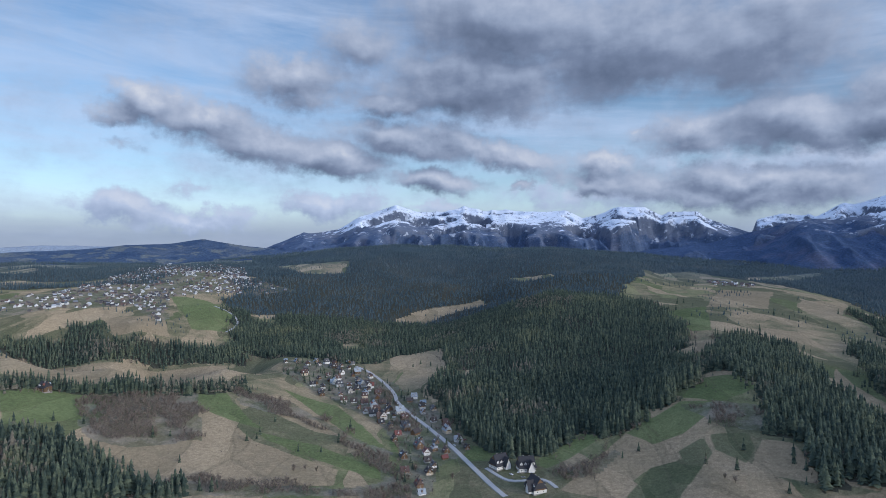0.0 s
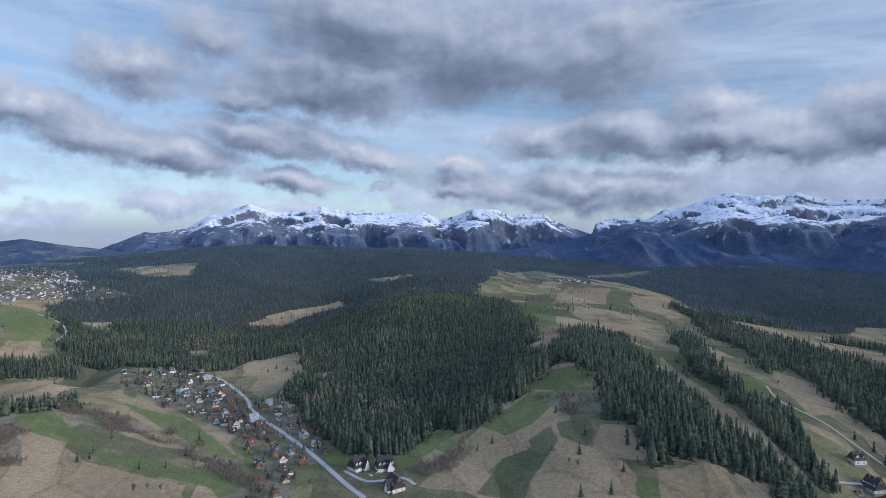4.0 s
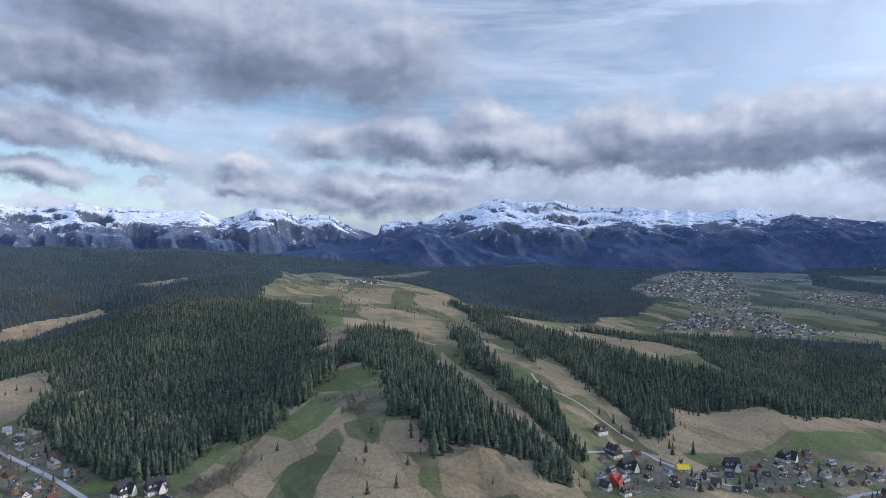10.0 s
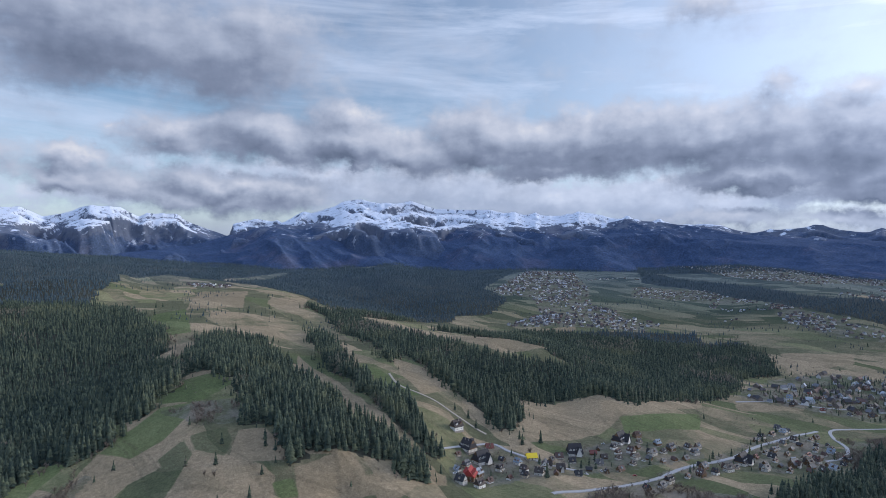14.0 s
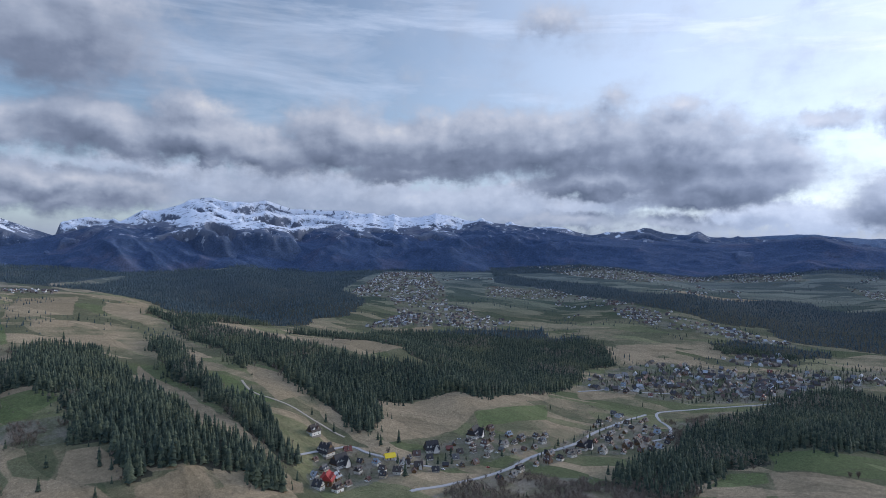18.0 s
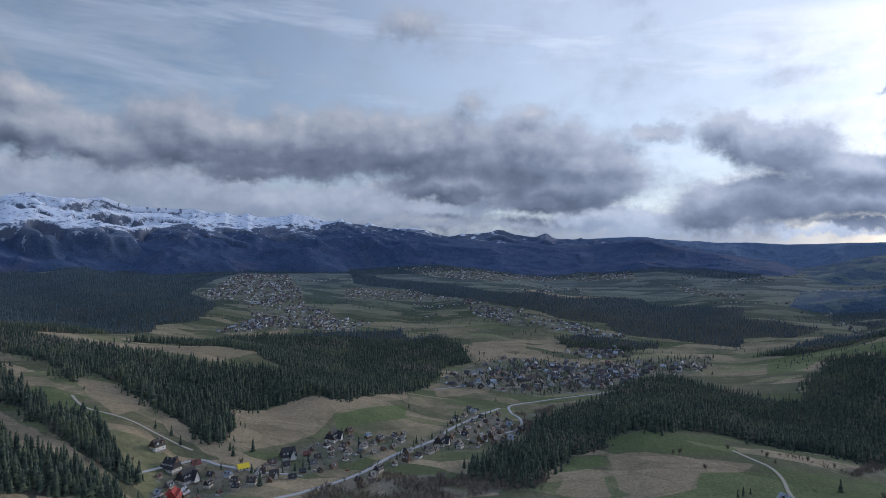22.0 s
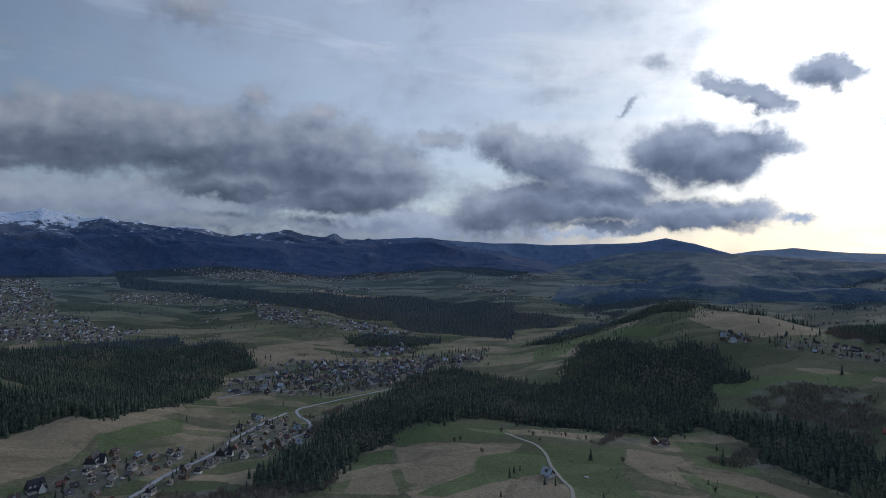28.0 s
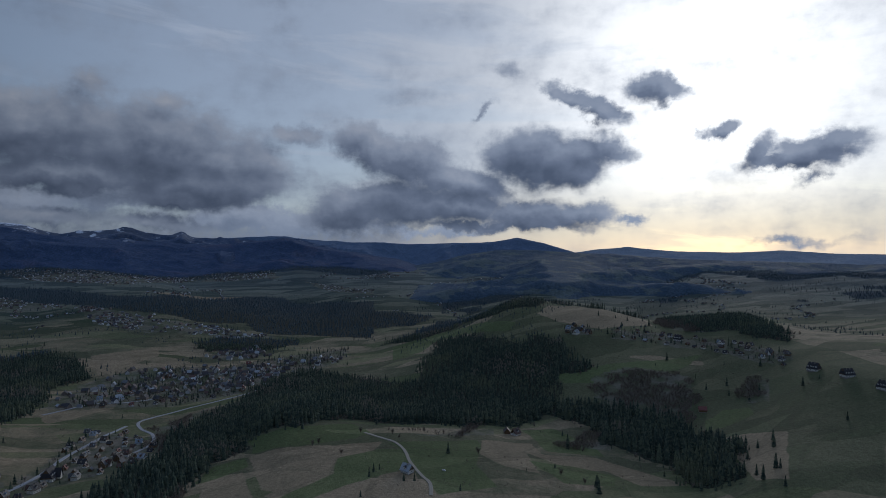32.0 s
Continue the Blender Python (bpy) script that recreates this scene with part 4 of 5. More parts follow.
def ground_height(x, y):
    """Height of the land: a smooth surface through the plan's heights, with small bumps."""
    x, y = np.asarray(x, float), np.asarray(y, float)
    u, v = unroll(x, y)
    z = WEIGHTS[-3] + WEIGHTS[-2] * u + WEIGHTS[-1] * v
    for w, a, b in zip(WEIGHTS, KNOT_U, KNOT_V):
        d = (u - a) ** 2 + (v - b) ** 2
        z = z - w * np.sqrt(d * np.sqrt(d))
    b = np.degrees(np.arctan2(x, y))
    ridges = np.clip((np.hypot(x, y) - 1500) / 250, 0, 1) * np.clip((24 - b) / 6, 0, 1) * np.clip((b + 22) / 6, 0, 1)
    z = z + ridges * 44 * (fractal(x / 330, y / 330, 2, 167) - 0.55)
    return z + 2.2 * (fractal(x / 55, y / 55, 3, 5) - 0.5) + 14 * (fractal(x / 190, y / 190, 2, 15) - 0.5) * np.clip((np.hypot(x, y) - 800) / 300, 0, 1)


def inside(x, y, outline):
    hit = np.zeros(np.shape(x), bool)
    n = len(outline)
    for i in range(n):
        (x0, y0), (x1, y1) = outline[i], outline[(i + 1) % n]
        if y0 == y1:
            continue
        hit ^= ((y0 > y) != (y1 > y)) & (x < (x1 - x0) * (y - y0) / (y1 - y0) + x0)
    return hit


def covered(kind, x, y, ragged=5.0):
    wx = x + ragged * 2 * (fractal(x / 28, y / 28, 2, 11) - 0.5)
    wy = y + ragged * 2 * (fractal(x / 28, y / 28, 2, 23) - 0.5)
    out = np.zeros(np.shape(x), bool)
    for outline in COVER[kind]:
        out |= inside(wx, wy, outline)
    return out


def shares(kind, x, y, ragged=3.0, soft=3.5):
    """How far each place lies in areas of a kind, 0 to 1, with a soft rim."""
    wx = x + ragged * 2 * (fractal(x / 28, y / 28, 2, 11) - 0.5)
    wy = y + ragged * 2 * (fractal(x / 28, y / 28, 2, 23) - 0.5)
    out = np.zeros(np.shape(x))
    for outline in COVER[kind]:
        o = np.array(outline, float)
        near = (wx > o[:, 0].min() - 9) & (wx < o[:, 0].max() + 9) & (wy > o[:, 1].min() - 9) & (wy < o[:, 1].max() + 9)
        px, py = wx[near], wy[near]
        if not len(px):
            continue
        d = np.full(len(px), 1e9)
        for (x0, y0), (x1, y1) in zip(o, np.roll(o, -1, 0)):
            ex, ey = x1 - x0, y1 - y0
            t = np.clip(((px - x0) * ex + (py - y0) * ey) / (ex * ex + ey * ey + 1e-9), 0, 1)
            d = np.minimum(d, np.hypot(px - x0 - t * ex, py - y0 - t * ey))
        d = np.where(inside(px, py, outline), d, -d)
        out[near] = np.maximum(out[near], np.clip(0.5 + d / (2 * soft), 0, 1))
    return out


def wooded(x, y):
    """Woods of the plan, the forest plain below the mountains, and patches of wood on the far hills."""
    r, b = np.hypot(x, y), np.degrees(np.arctan2(x, y))
    edge = 260 * (fractal(x / 300, y / 300, 3, 131) - 0.5)
    plain = (r + edge > 2350) & (b > -17) & (b < 46) | (r + edge > 3120) & (b > -17) & (b < 98)
    patches = (fractal(x / 300, y / 300, 4, 137) > 0.49) & ((r > 1900) & (b > 103) | (r > 2050) & (b < -6))
    return (covered("forest", x, y, 13.0) | plain | patches) & ~covered("clearing", x, y, 4.0)


def mesh_of(name, verts, faces, mat=None, smooth=False):
    """A mesh from arrays; faces is an (n, 3) or (n, 4) array."""
    me = bpy.data.meshes.new(name)
    verts, faces = np.asarray(verts, np.float32), np.asarray(faces, np.int32)
    k = faces.shape[1]
    me.vertices.add(len(verts))
    me.vertices.foreach_set("co", verts.ravel())
    me.loops.add(faces.size)
    me.loops.foreach_set("vertex_index", faces.ravel())
    me.polygons.add(len(faces))
    me.polygons.foreach_set("loop_start", np.arange(0, faces.size, k, dtype=np.int32))
    me.polygons.foreach_set("use_smooth", np.full(len(faces), smooth))
    me.update(calc_edges=True)
    if mat:
        me.materials.append(mat)
    return me


def sheet_faces(rows, cols, closed=False):
    i, j = np.meshgrid(np.arange(rows - 1), np.arange(cols if closed else cols - 1), indexing="ij")
    a = i * cols + j
    b = i * cols + (j + 1) % cols
    return np.stack([a, b, b + cols, a + cols], -1).reshape(-1, 4)


def build_ground():
    bearings = np.r_[np.arange(-42, 144, 0.28), np.arange(146, 316, 3.0)]
    rows = np.r_[0.001, 60, 130, 200, np.exp(np.linspace(np.log(260), np.log(2000), 330)), np.exp(np.linspace(np.log(2015), np.log(4900), 130))]
    a, r = np.meshgrid(np.radians(bearings), rows)
    x, y = r * np.sin(a), r * np.cos(a)
    z = ground_height(x, y)
    far_ = np.clip((r - 3200) / 600, 0, 1)
    z = z * (1 - far_) + far_ * 100.0
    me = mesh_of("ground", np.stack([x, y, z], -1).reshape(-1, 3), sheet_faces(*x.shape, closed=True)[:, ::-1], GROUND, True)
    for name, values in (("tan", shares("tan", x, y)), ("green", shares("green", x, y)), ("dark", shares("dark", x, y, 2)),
                         # two weights below grow with distance and carry the painted haze
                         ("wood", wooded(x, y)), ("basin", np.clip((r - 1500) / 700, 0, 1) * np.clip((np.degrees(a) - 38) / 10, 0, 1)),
                         ("far_haze", np.clip((r - 2000) / 900, 0, 1)), ("yard", covered("village", x, y, 8) | covered("town", x, y, 14) | covered("thicket", x, y, 5))):
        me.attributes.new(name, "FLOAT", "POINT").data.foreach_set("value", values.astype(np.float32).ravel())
    return tagged(new("ground", me), "rolling meadows and dry pastures with spruce woodland floor", "ground", kind="structure")


def ridged(x, y, octaves, seed):
    total, amp, norm, w = 0.0, 1.0, 0.0, 1.0
    for i in range(octaves):
        n = 1 - np.abs(2 * value_noise(x * 2.03 ** i, y * 2.03 ** i, seed + i) - 1)
        n = n * n * w
        w = np.clip(n * 1.6, 0, 1)
        total, norm = total + amp * n, norm + amp
        amp *= 0.52
    return total / norm


def build_range(name, crest, r_foot, r_crest, mat, label, spur=0.5, rugged=10.0, seed=1, step=0.16, rows=70, foot=86.0, grain=240.0, shape=1.25):
    """A mountain chain: a crest line with spurs and gullies that run down to its foot."""
    b0, b1 = crest[0][0], crest[-1][0]
    bearings = np.arange(b0 - 4, b1 + 4, step)
    line = np.interp(bearings, [c[0] for c in crest], [c[1] for c in crest])
    fade = np.clip(np.minimum(bearings - b0 + 4, b1 + 4 - bearings) / 4, 0, 1)
    line = foot + (line - foot) * fade ** 0.7
    line = line + rugged * (ridged(bearings * 0.38 + seed, bearings * 0 + seed, 5, seed) - 0.45) * fade
    s = np.linspace(0, 1.25, rows)[:, None]
    a, _ = np.meshgrid(np.radians(bearings), s[:, 0])
    r = r_foot + (r_crest - r_foot) * s * (1 + 0 * a)
    x, y = r * np.sin(a), r * np.cos(a)
    wob = 0.9 * (fractal(bearings / 6 + seed, bearings * 0, 2, seed) - 0.5)[None, :]
    up = np.where(s <= 1, np.clip(s, 0, 1) ** (shape + wob), 1 - (s - 1) * 2.4)
    tall = line[None, :] - foot
    bent = x + 160 * (fractal(x / 400, y / 400, 2, seed + 5) - 0.5)
    spurs = ridged(bent / grain, y / (grain * 1.5), 5, seed + 3)
    small = ridged(x / (grain * 0.3), y / (grain * 0.3), 3, seed + 11)
    bell = np.clip(1 - s, 0, 1) ** 0.4 * np.clip(s * 4, 0, 1)
    z = foot + tall * up + bell * tall * (spur * (spurs - 0.38) + spur * 0.12 * (small - 0.4))
    roof = foot + tall * (0.42 + 0.58 * s) + 2
    z = np.where(s <= 1, np.minimum(z, roof), z)
    me = mesh_of(name, np.stack([x, y, z], -1).reshape(-1, 3), sheet_faces(*x.shape)[:, ::-1], mat, True)
    return tagged(new(name, me), label, "mountains", kind="structure")


build_ground()
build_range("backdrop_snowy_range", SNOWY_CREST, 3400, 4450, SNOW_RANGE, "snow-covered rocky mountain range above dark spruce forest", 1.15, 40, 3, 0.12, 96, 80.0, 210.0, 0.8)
build_range("backdrop_front_range", FRONT_CREST, 3150, 3900, FRONT_RANGE, "wooded foothill range with snow patches, blued by painted haze", 0.5, 12, 8, 0.13, 80, 80.0, 330.0, 0.9)
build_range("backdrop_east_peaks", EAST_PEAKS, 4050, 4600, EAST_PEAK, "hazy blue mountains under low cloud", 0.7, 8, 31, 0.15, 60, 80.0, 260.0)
build_range("backdrop_west_hills", WEST_CREST, 3000, 3800, FAR_HILLS, "wooded hills on the horizon, blued by painted haze", 0.5, 6, 12, 0.2, 50, 90.0, 350.0)
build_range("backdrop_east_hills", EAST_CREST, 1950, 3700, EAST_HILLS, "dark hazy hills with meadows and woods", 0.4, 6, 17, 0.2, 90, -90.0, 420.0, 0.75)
build_range("backdrop_far_east_hills", FAR_EAST_CREST, 3900, 4500, HAZED_PALE_HILLS, "distant hills on the horizon, paled by painted haze", 0.3, 3, 21, 0.2, 30)
build_range("backdrop_far_west_hills", FAR_WEST_CREST, 4000, 4600, HAZED_PALE_HILLS, "distant hills on the horizon, paled by painted haze", 0.3, 4, 25, 0.2, 30)


# ---- roads ----
def smooth_line(line, step=6.0):
    pts = [Vector((*p, 0)) for p in line]
    out = []
    for i in range(len(pts) - 1):
        p0, p1, p2, p3 = pts[max(i - 1, 0)], pts[i], pts[i + 1], pts[min(i + 2, len(pts) - 1)]
        n = max(2, int((p2 - p1).length / step))
        for k in range(n):
            t = k / n
            out.append(0.5 * ((2 * p1) + (p2 - p0) * t + (2 * p0 - 5 * p1 + 4 * p2 - p3) * t * t + (3 * p1 - p0 - 3 * p2 + p3) * t ** 3))
    out.append(pts[-1])
    return np.array([(p.x, p.y) for p in out])


ROAD_LINES = []
for road_name, road_width, road_line in ROADS:
    c = smooth_line(road_line)
    ROAD_LINES.append((road_width, c))
    d = np.gradient(c, axis=0)
    d /= np.linalg.norm(d, axis=1)[:, None] + 1e-9
    side = np.stack([d[:, 1], -d[:, 0]], -1)
    cross = [(-0.56, -0.6), (-0.5, 0.0), (-0.2, 0.06), (0.2, 0.06), (0.5, 0.0), (0.56, -0.6)]
    mid_z = ground_height(c[:, 0], c[:, 1])
    rows = []
    for f, lift in cross:
        q = c + side * road_width * f
        rows.append(np.stack([q[:, 0], q[:, 1], np.maximum(ground_height(q[:, 0], q[:, 1]), mid_z - 0.3) * 0.5 + mid_z * 0.5 + 0.55 + lift], -1))
    v = np.stack(rows, 0)
    ob = new(road_name, mesh_of(road_name, v.reshape(-1, 3), sheet_faces(*v.shape[:2]), ASPHALT if road_name == "road" else GRAVEL))
    tagged(ob, "grey asphalt village road along the valley" if road_name == "road" else "pale gravel farm track across the meadow", road_name, kind="structure")


# ---- woods ----
def spruce_form(tiers, sides, rng):
    """A spruce one metre high: drooping whorls of boughs, narrowing to the tip."""
    verts, faces = [], []
    for i in range(tiers):
        f = i / tiers
        top = min(1.0, 1 - f * 0.93 + 0.02)
        low = max(0.03, 1 - (i + 1.45) / tiers * 0.95)
        rad = 0.028 + 0.165 * (f + 0.6 / tiers) ** 0.85
        base = len(verts)
        verts.append((0, 0, top))
        turn = rng.random() * 6.28
        rad *= rng.uniform(0.85, 1.12)
        for k in range(sides):
            a = turn + 6.2832 * k / sides
            rr_ = rad * (1.12 if k % 2 else 0.72) * rng.uniform(0.82, 1.18)
            verts.append((rr_ * math.cos(a), rr_ * math.sin(a), low + rng.uniform(-0.02, 0.03) - (0.02 if k % 2 else -0.015)))
        for k in range(sides):
            faces.append((base, base + 1 + k, base + 1 + (k + 1) % sides))
    return np.array(verts), np.array(faces)


def strew(forms, x, y, size, rng, lean=0.0, sink=0.3):
    """One set of arrays with a randomly turned copy of one of the forms at each place."""
    z = ground_height(x, y) - sink
    pick = rng.integers(0, len(forms), len(x))
    vs, fs, base = [], [], 0
    for k, (v, f) in enumerate(forms):
        m = np.flatnonzero(pick == k)
        if not len(m):
            continue
        a = rng.random(len(m)) * 6.2832
        ca, sa = np.cos(a)[:, None], np.sin(a)[:, None]
        s = size[m][:, None]
        fat = (size[m] * rng.uniform(0.9, 1.35, len(m)))[:, None]
        px = (v[:, 0] * ca - v[:, 1] * sa) * fat + x[m][:, None]
        py = (v[:, 0] * sa + v[:, 1] * ca) * fat + y[m][:, None]
        pz = v[:, 2] * s + z[m][:, None]
        vs.append(np.stack([px, py, pz], -1).reshape(-1, 3))
        fs.append((f[None] + (base + np.arange(len(m)) * len(v))[:, None, None]).reshape(-1, f.shape[1]))
        base += len(m) * len(v)
    return np.concatenate(vs), np.concatenate(fs)


def jittered(x0, x1, y0, y1, step, rng):
    gx, gy = np.meshgrid(np.arange(x0, x1, step), np.arange(y0, y1, step))
    return (gx + rng.uniform(-0.48, 0.48, gx.shape) * step).ravel(), (gy + rng.uniform(-0.48, 0.48, gy.shape) * step).ravel()


RNG = np.random.default_rng(7)
NEAR_FORMS = [spruce_form(7, 9, RNG) for _ in range(5)]
MID_FORMS = [spruce_form(4, 5, RNG) for _ in range(4)]
FAR_FORMS = [spruce_form(2, 5, RNG) for _ in range(3)]


def off_roads(x, y, gap):
    ok = np.ones(len(x), bool)
    for width, c in ROAD_LINES:
        for p in c[::2]:
            ok &= (x - p[0]) ** 2 + (y - p[1]) ** 2 > (width / 2 + gap) ** 2
    return ok


def plant(r0, r1, step, forms, name, mat, tall, label):
    x, y = jittered(-3400, 3500, -2400, 3500, step, RNG)
    r, b = np.hypot(x, y), np.degrees(np.arctan2(x, y))
    m = (r > r0) & (r < r1) & (b > -48) & (b < 150)
    x, y = x[m], y[m]
    m = wooded(x, y)
    x, y = x[m], y[m]
    thin = fractal(x / 40, y / 40, 3, 31)
    m = (RNG.random(len(x)) < 0.28 + 1.25 * thin) & off_roads(x, y, 2)
    x, y = x[m], y[m]
    east = np.clip((np.degrees(np.arctan2(x, y)) - 68) / 8, 0, 1)
    size = tall * (1 - 0.12 * east) * (0.72 + 0.55 * fractal(x / 70, y / 70, 2, 41)) * RNG.triangular(0.4, 1.0, 1.35, len(x))
    v, f = strew(forms, x, y, size, RNG)
    tagged(new(name, mesh_of(name, v, f, mat, True)), label, "forest", kind="stuff")


plant(280, 1000, 5.2, NEAR_FORMS, "spruce_forest", SPRUCE, 19, "dense dark green spruce forest on the hillside")
plant(1000, 1650, 5.8, MID_FORMS, "spruce_forest", SPRUCE, 14.5, "dark green spruce forest on rolling ridges")
plant(1650, 3400, 9.2, FAR_FORMS, "distant_spruce_forest", HAZED_SPRUCE, 11.5, "distant spruce forest in the basin, blued by painted haze")



def fringe():
    """Ragged rim of the near woods: young spruces and bare trees straying out of the edge."""
    x, y = jittered(-1100, 1750, -950, 1700, 8.5, RNG)
    r, b = np.hypot(x, y), np.degrees(np.arctan2(x, y))
    m = (r > 300) & (r < 1750) & (b > -44) & (b < 142)
    x, y = x[m], y[m]
    stray = np.zeros(len(x), bool)
    for k in range(4):
        a = 0.8 + k * 1.571
        stray |= wooded(x + 15 * math.cos(a), y + 15 * math.sin(a))
    m = stray & ~wooded(x, y) & (RNG.random(len(x)) < 0.1 + 0.75 * (fractal(x / 45, y / 45, 2, 151) > 0.5)) & off_roads(x, y, 4)
    for kind in ("village",):
        m &= ~covered(kind, x, y, 2.0)
    return x[m], y[m]


EDGE_X, EDGE_Y = fringe()
bare_edge = fractal(EDGE_X / 60, EDGE_Y / 60, 2, 157) + RNG.uniform(-0.15, 0.15, len(EDGE_X)) > 0.56
v, f = strew(NEAR_FORMS, EDGE_X[~bare_edge], EDGE_Y[~bare_edge], RNG.triangular(3, 8, 15, int((~bare_edge).sum())), RNG)
tagged(new("edge_spruces", mesh_of("edge_spruces", v, f, SPRUCE, True)), "young spruces straying out of the forest edge", "trees", kind="stuff")


# ---- building blocks ----
def part(name, bm, mats, parent, label=""):
    """Links a bmesh as one mesh object under a thing or a part."""
    me = bpy.data.meshes.new(name)
    bm.normal_update()
    bm.to_mesh(me)
    bm.free()
    for m in mats if isinstance(mats, (list, tuple)) else [mats]:
        me.materials.append(m)
    ob = new(name, me)
    ob.parent = parent
    return tagged(ob, label)


def add_box(bm, size, at, turn=0.0, mat=0, bevel=0.0):
    made = bmesh.ops.create_cube(bm, size=1.0)["verts"]
    bmesh.ops.transform(bm, verts=made, matrix=Matrix.Translation(at) @ Matrix.Rotation(turn, 4, "Z") @ Matrix.Diagonal((*size, 1)))
    faces = {f for v in made for f in v.link_faces}
    for f in faces:
        f.material_index = mat
    return made


def poly(bm, pts, mat=0):
    f = bm.faces.new([bm.verts.new(p) for p in pts])
    f.material_index = mat
    return f


def gable_body(bm, l, w, h, rise, z0=0.0, x0=0.0, y0=0.0, mat=0, gable_mat=0):
    """Walls with two gables, the ridge along x."""
    a, b = l / 2, w / 2
    P = lambda x, y, z: (x + x0, y + y0, z + z0)
    poly(bm, [P(-a, -b, 0), P(a, -b, 0), P(a, -b, h), P(-a, -b, h)], mat)
    poly(bm, [P(a, b, 0), P(-a, b, 0), P(-a, b, h), P(a, b, h)], mat)
    for s in (-1, 1):
        poly(bm, [P(s * a, s * -b, 0), P(s * a, s * b, 0), P(s * a, s * b, h), P(s * a, s * -b, h)], mat)
        poly(bm, [P(s * a, s * -b, h), P(s * a, s * b, h), P(s * a, 0, h + rise)], gable_mat)


def gable_roof(bm, l, w, h, rise, over=0.9, thick=0.35, z0=0.0, x0=0.0, y0=0.0, hip=0.0, mat=0):
    """Two thick roof slopes with overhang; hip cuts the ends back at the ridge."""
    k = rise / (w / 2)
    a, b = l / 2 + over, w / 2 + over
    low, top = h - k * over, h + rise
    P = lambda x, y, z: (x + x0, y + y0, z + z0)
    for s in (-1, 1):
        e = [(-a, s * b, low), (a, s * b, low), (a - hip, 0, top), (-a + hip, 0, top)]
        e = e if s < 0 else e[::-1]
        t = [P(x, y, z + thick) for x, y, z in e]
        u = [P(x, y, z) for x, y, z in e]
        poly(bm, t, mat)
        poly(bm, u[::-1], mat)
        for i in range(4):
            j = (i + 1) % 4
            poly(bm, [u[i], u[j], t[j], t[i]], mat)
    if hip:
        for s in (-1, 1):
            mid = [(s * a, s * -b, low + thick), (s * a, s * b, low + thick), (s * (a - hip), 0, top + thick)]
            cut = low + (top - low) * 0.55
            poly(bm, [P(*mid[0]), P(*mid[1]), P(*mid[2])], mat)


def window_mesh():
    bm = bmesh.new()
    add_box(bm, (1.25, 0.10, 1.5), (0, 0, 0), mat=0)
    add_box(bm, (0.50, 0.04, 1.26), (-0.29, -0.055, 0), mat=1)
    add_box(bm, (0.50, 0.04, 1.26), (0.29, -0.055, 0), mat=1)
    add_box(bm, (1.4, 0.22, 0.08), (0, -0.06, -0.79), mat=0)
    me = bpy.data.meshes.new("window")
    bm.to_mesh(me)
    bm.free()
    me.materials.append(TRIM), me.materials.append(PANE)
    return me


WINDOW = window_mesh()


def add_window(parent, x, y, z, turn, scale=1.0):
    ob = new("window", WINDOW)
    ob.parent = parent
    ob.matrix_local = Matrix.Translation((x, y, z)) @ Matrix.Rotation(turn, 4, "Z") @ Matrix.Scale(scale, 4)
    return ob


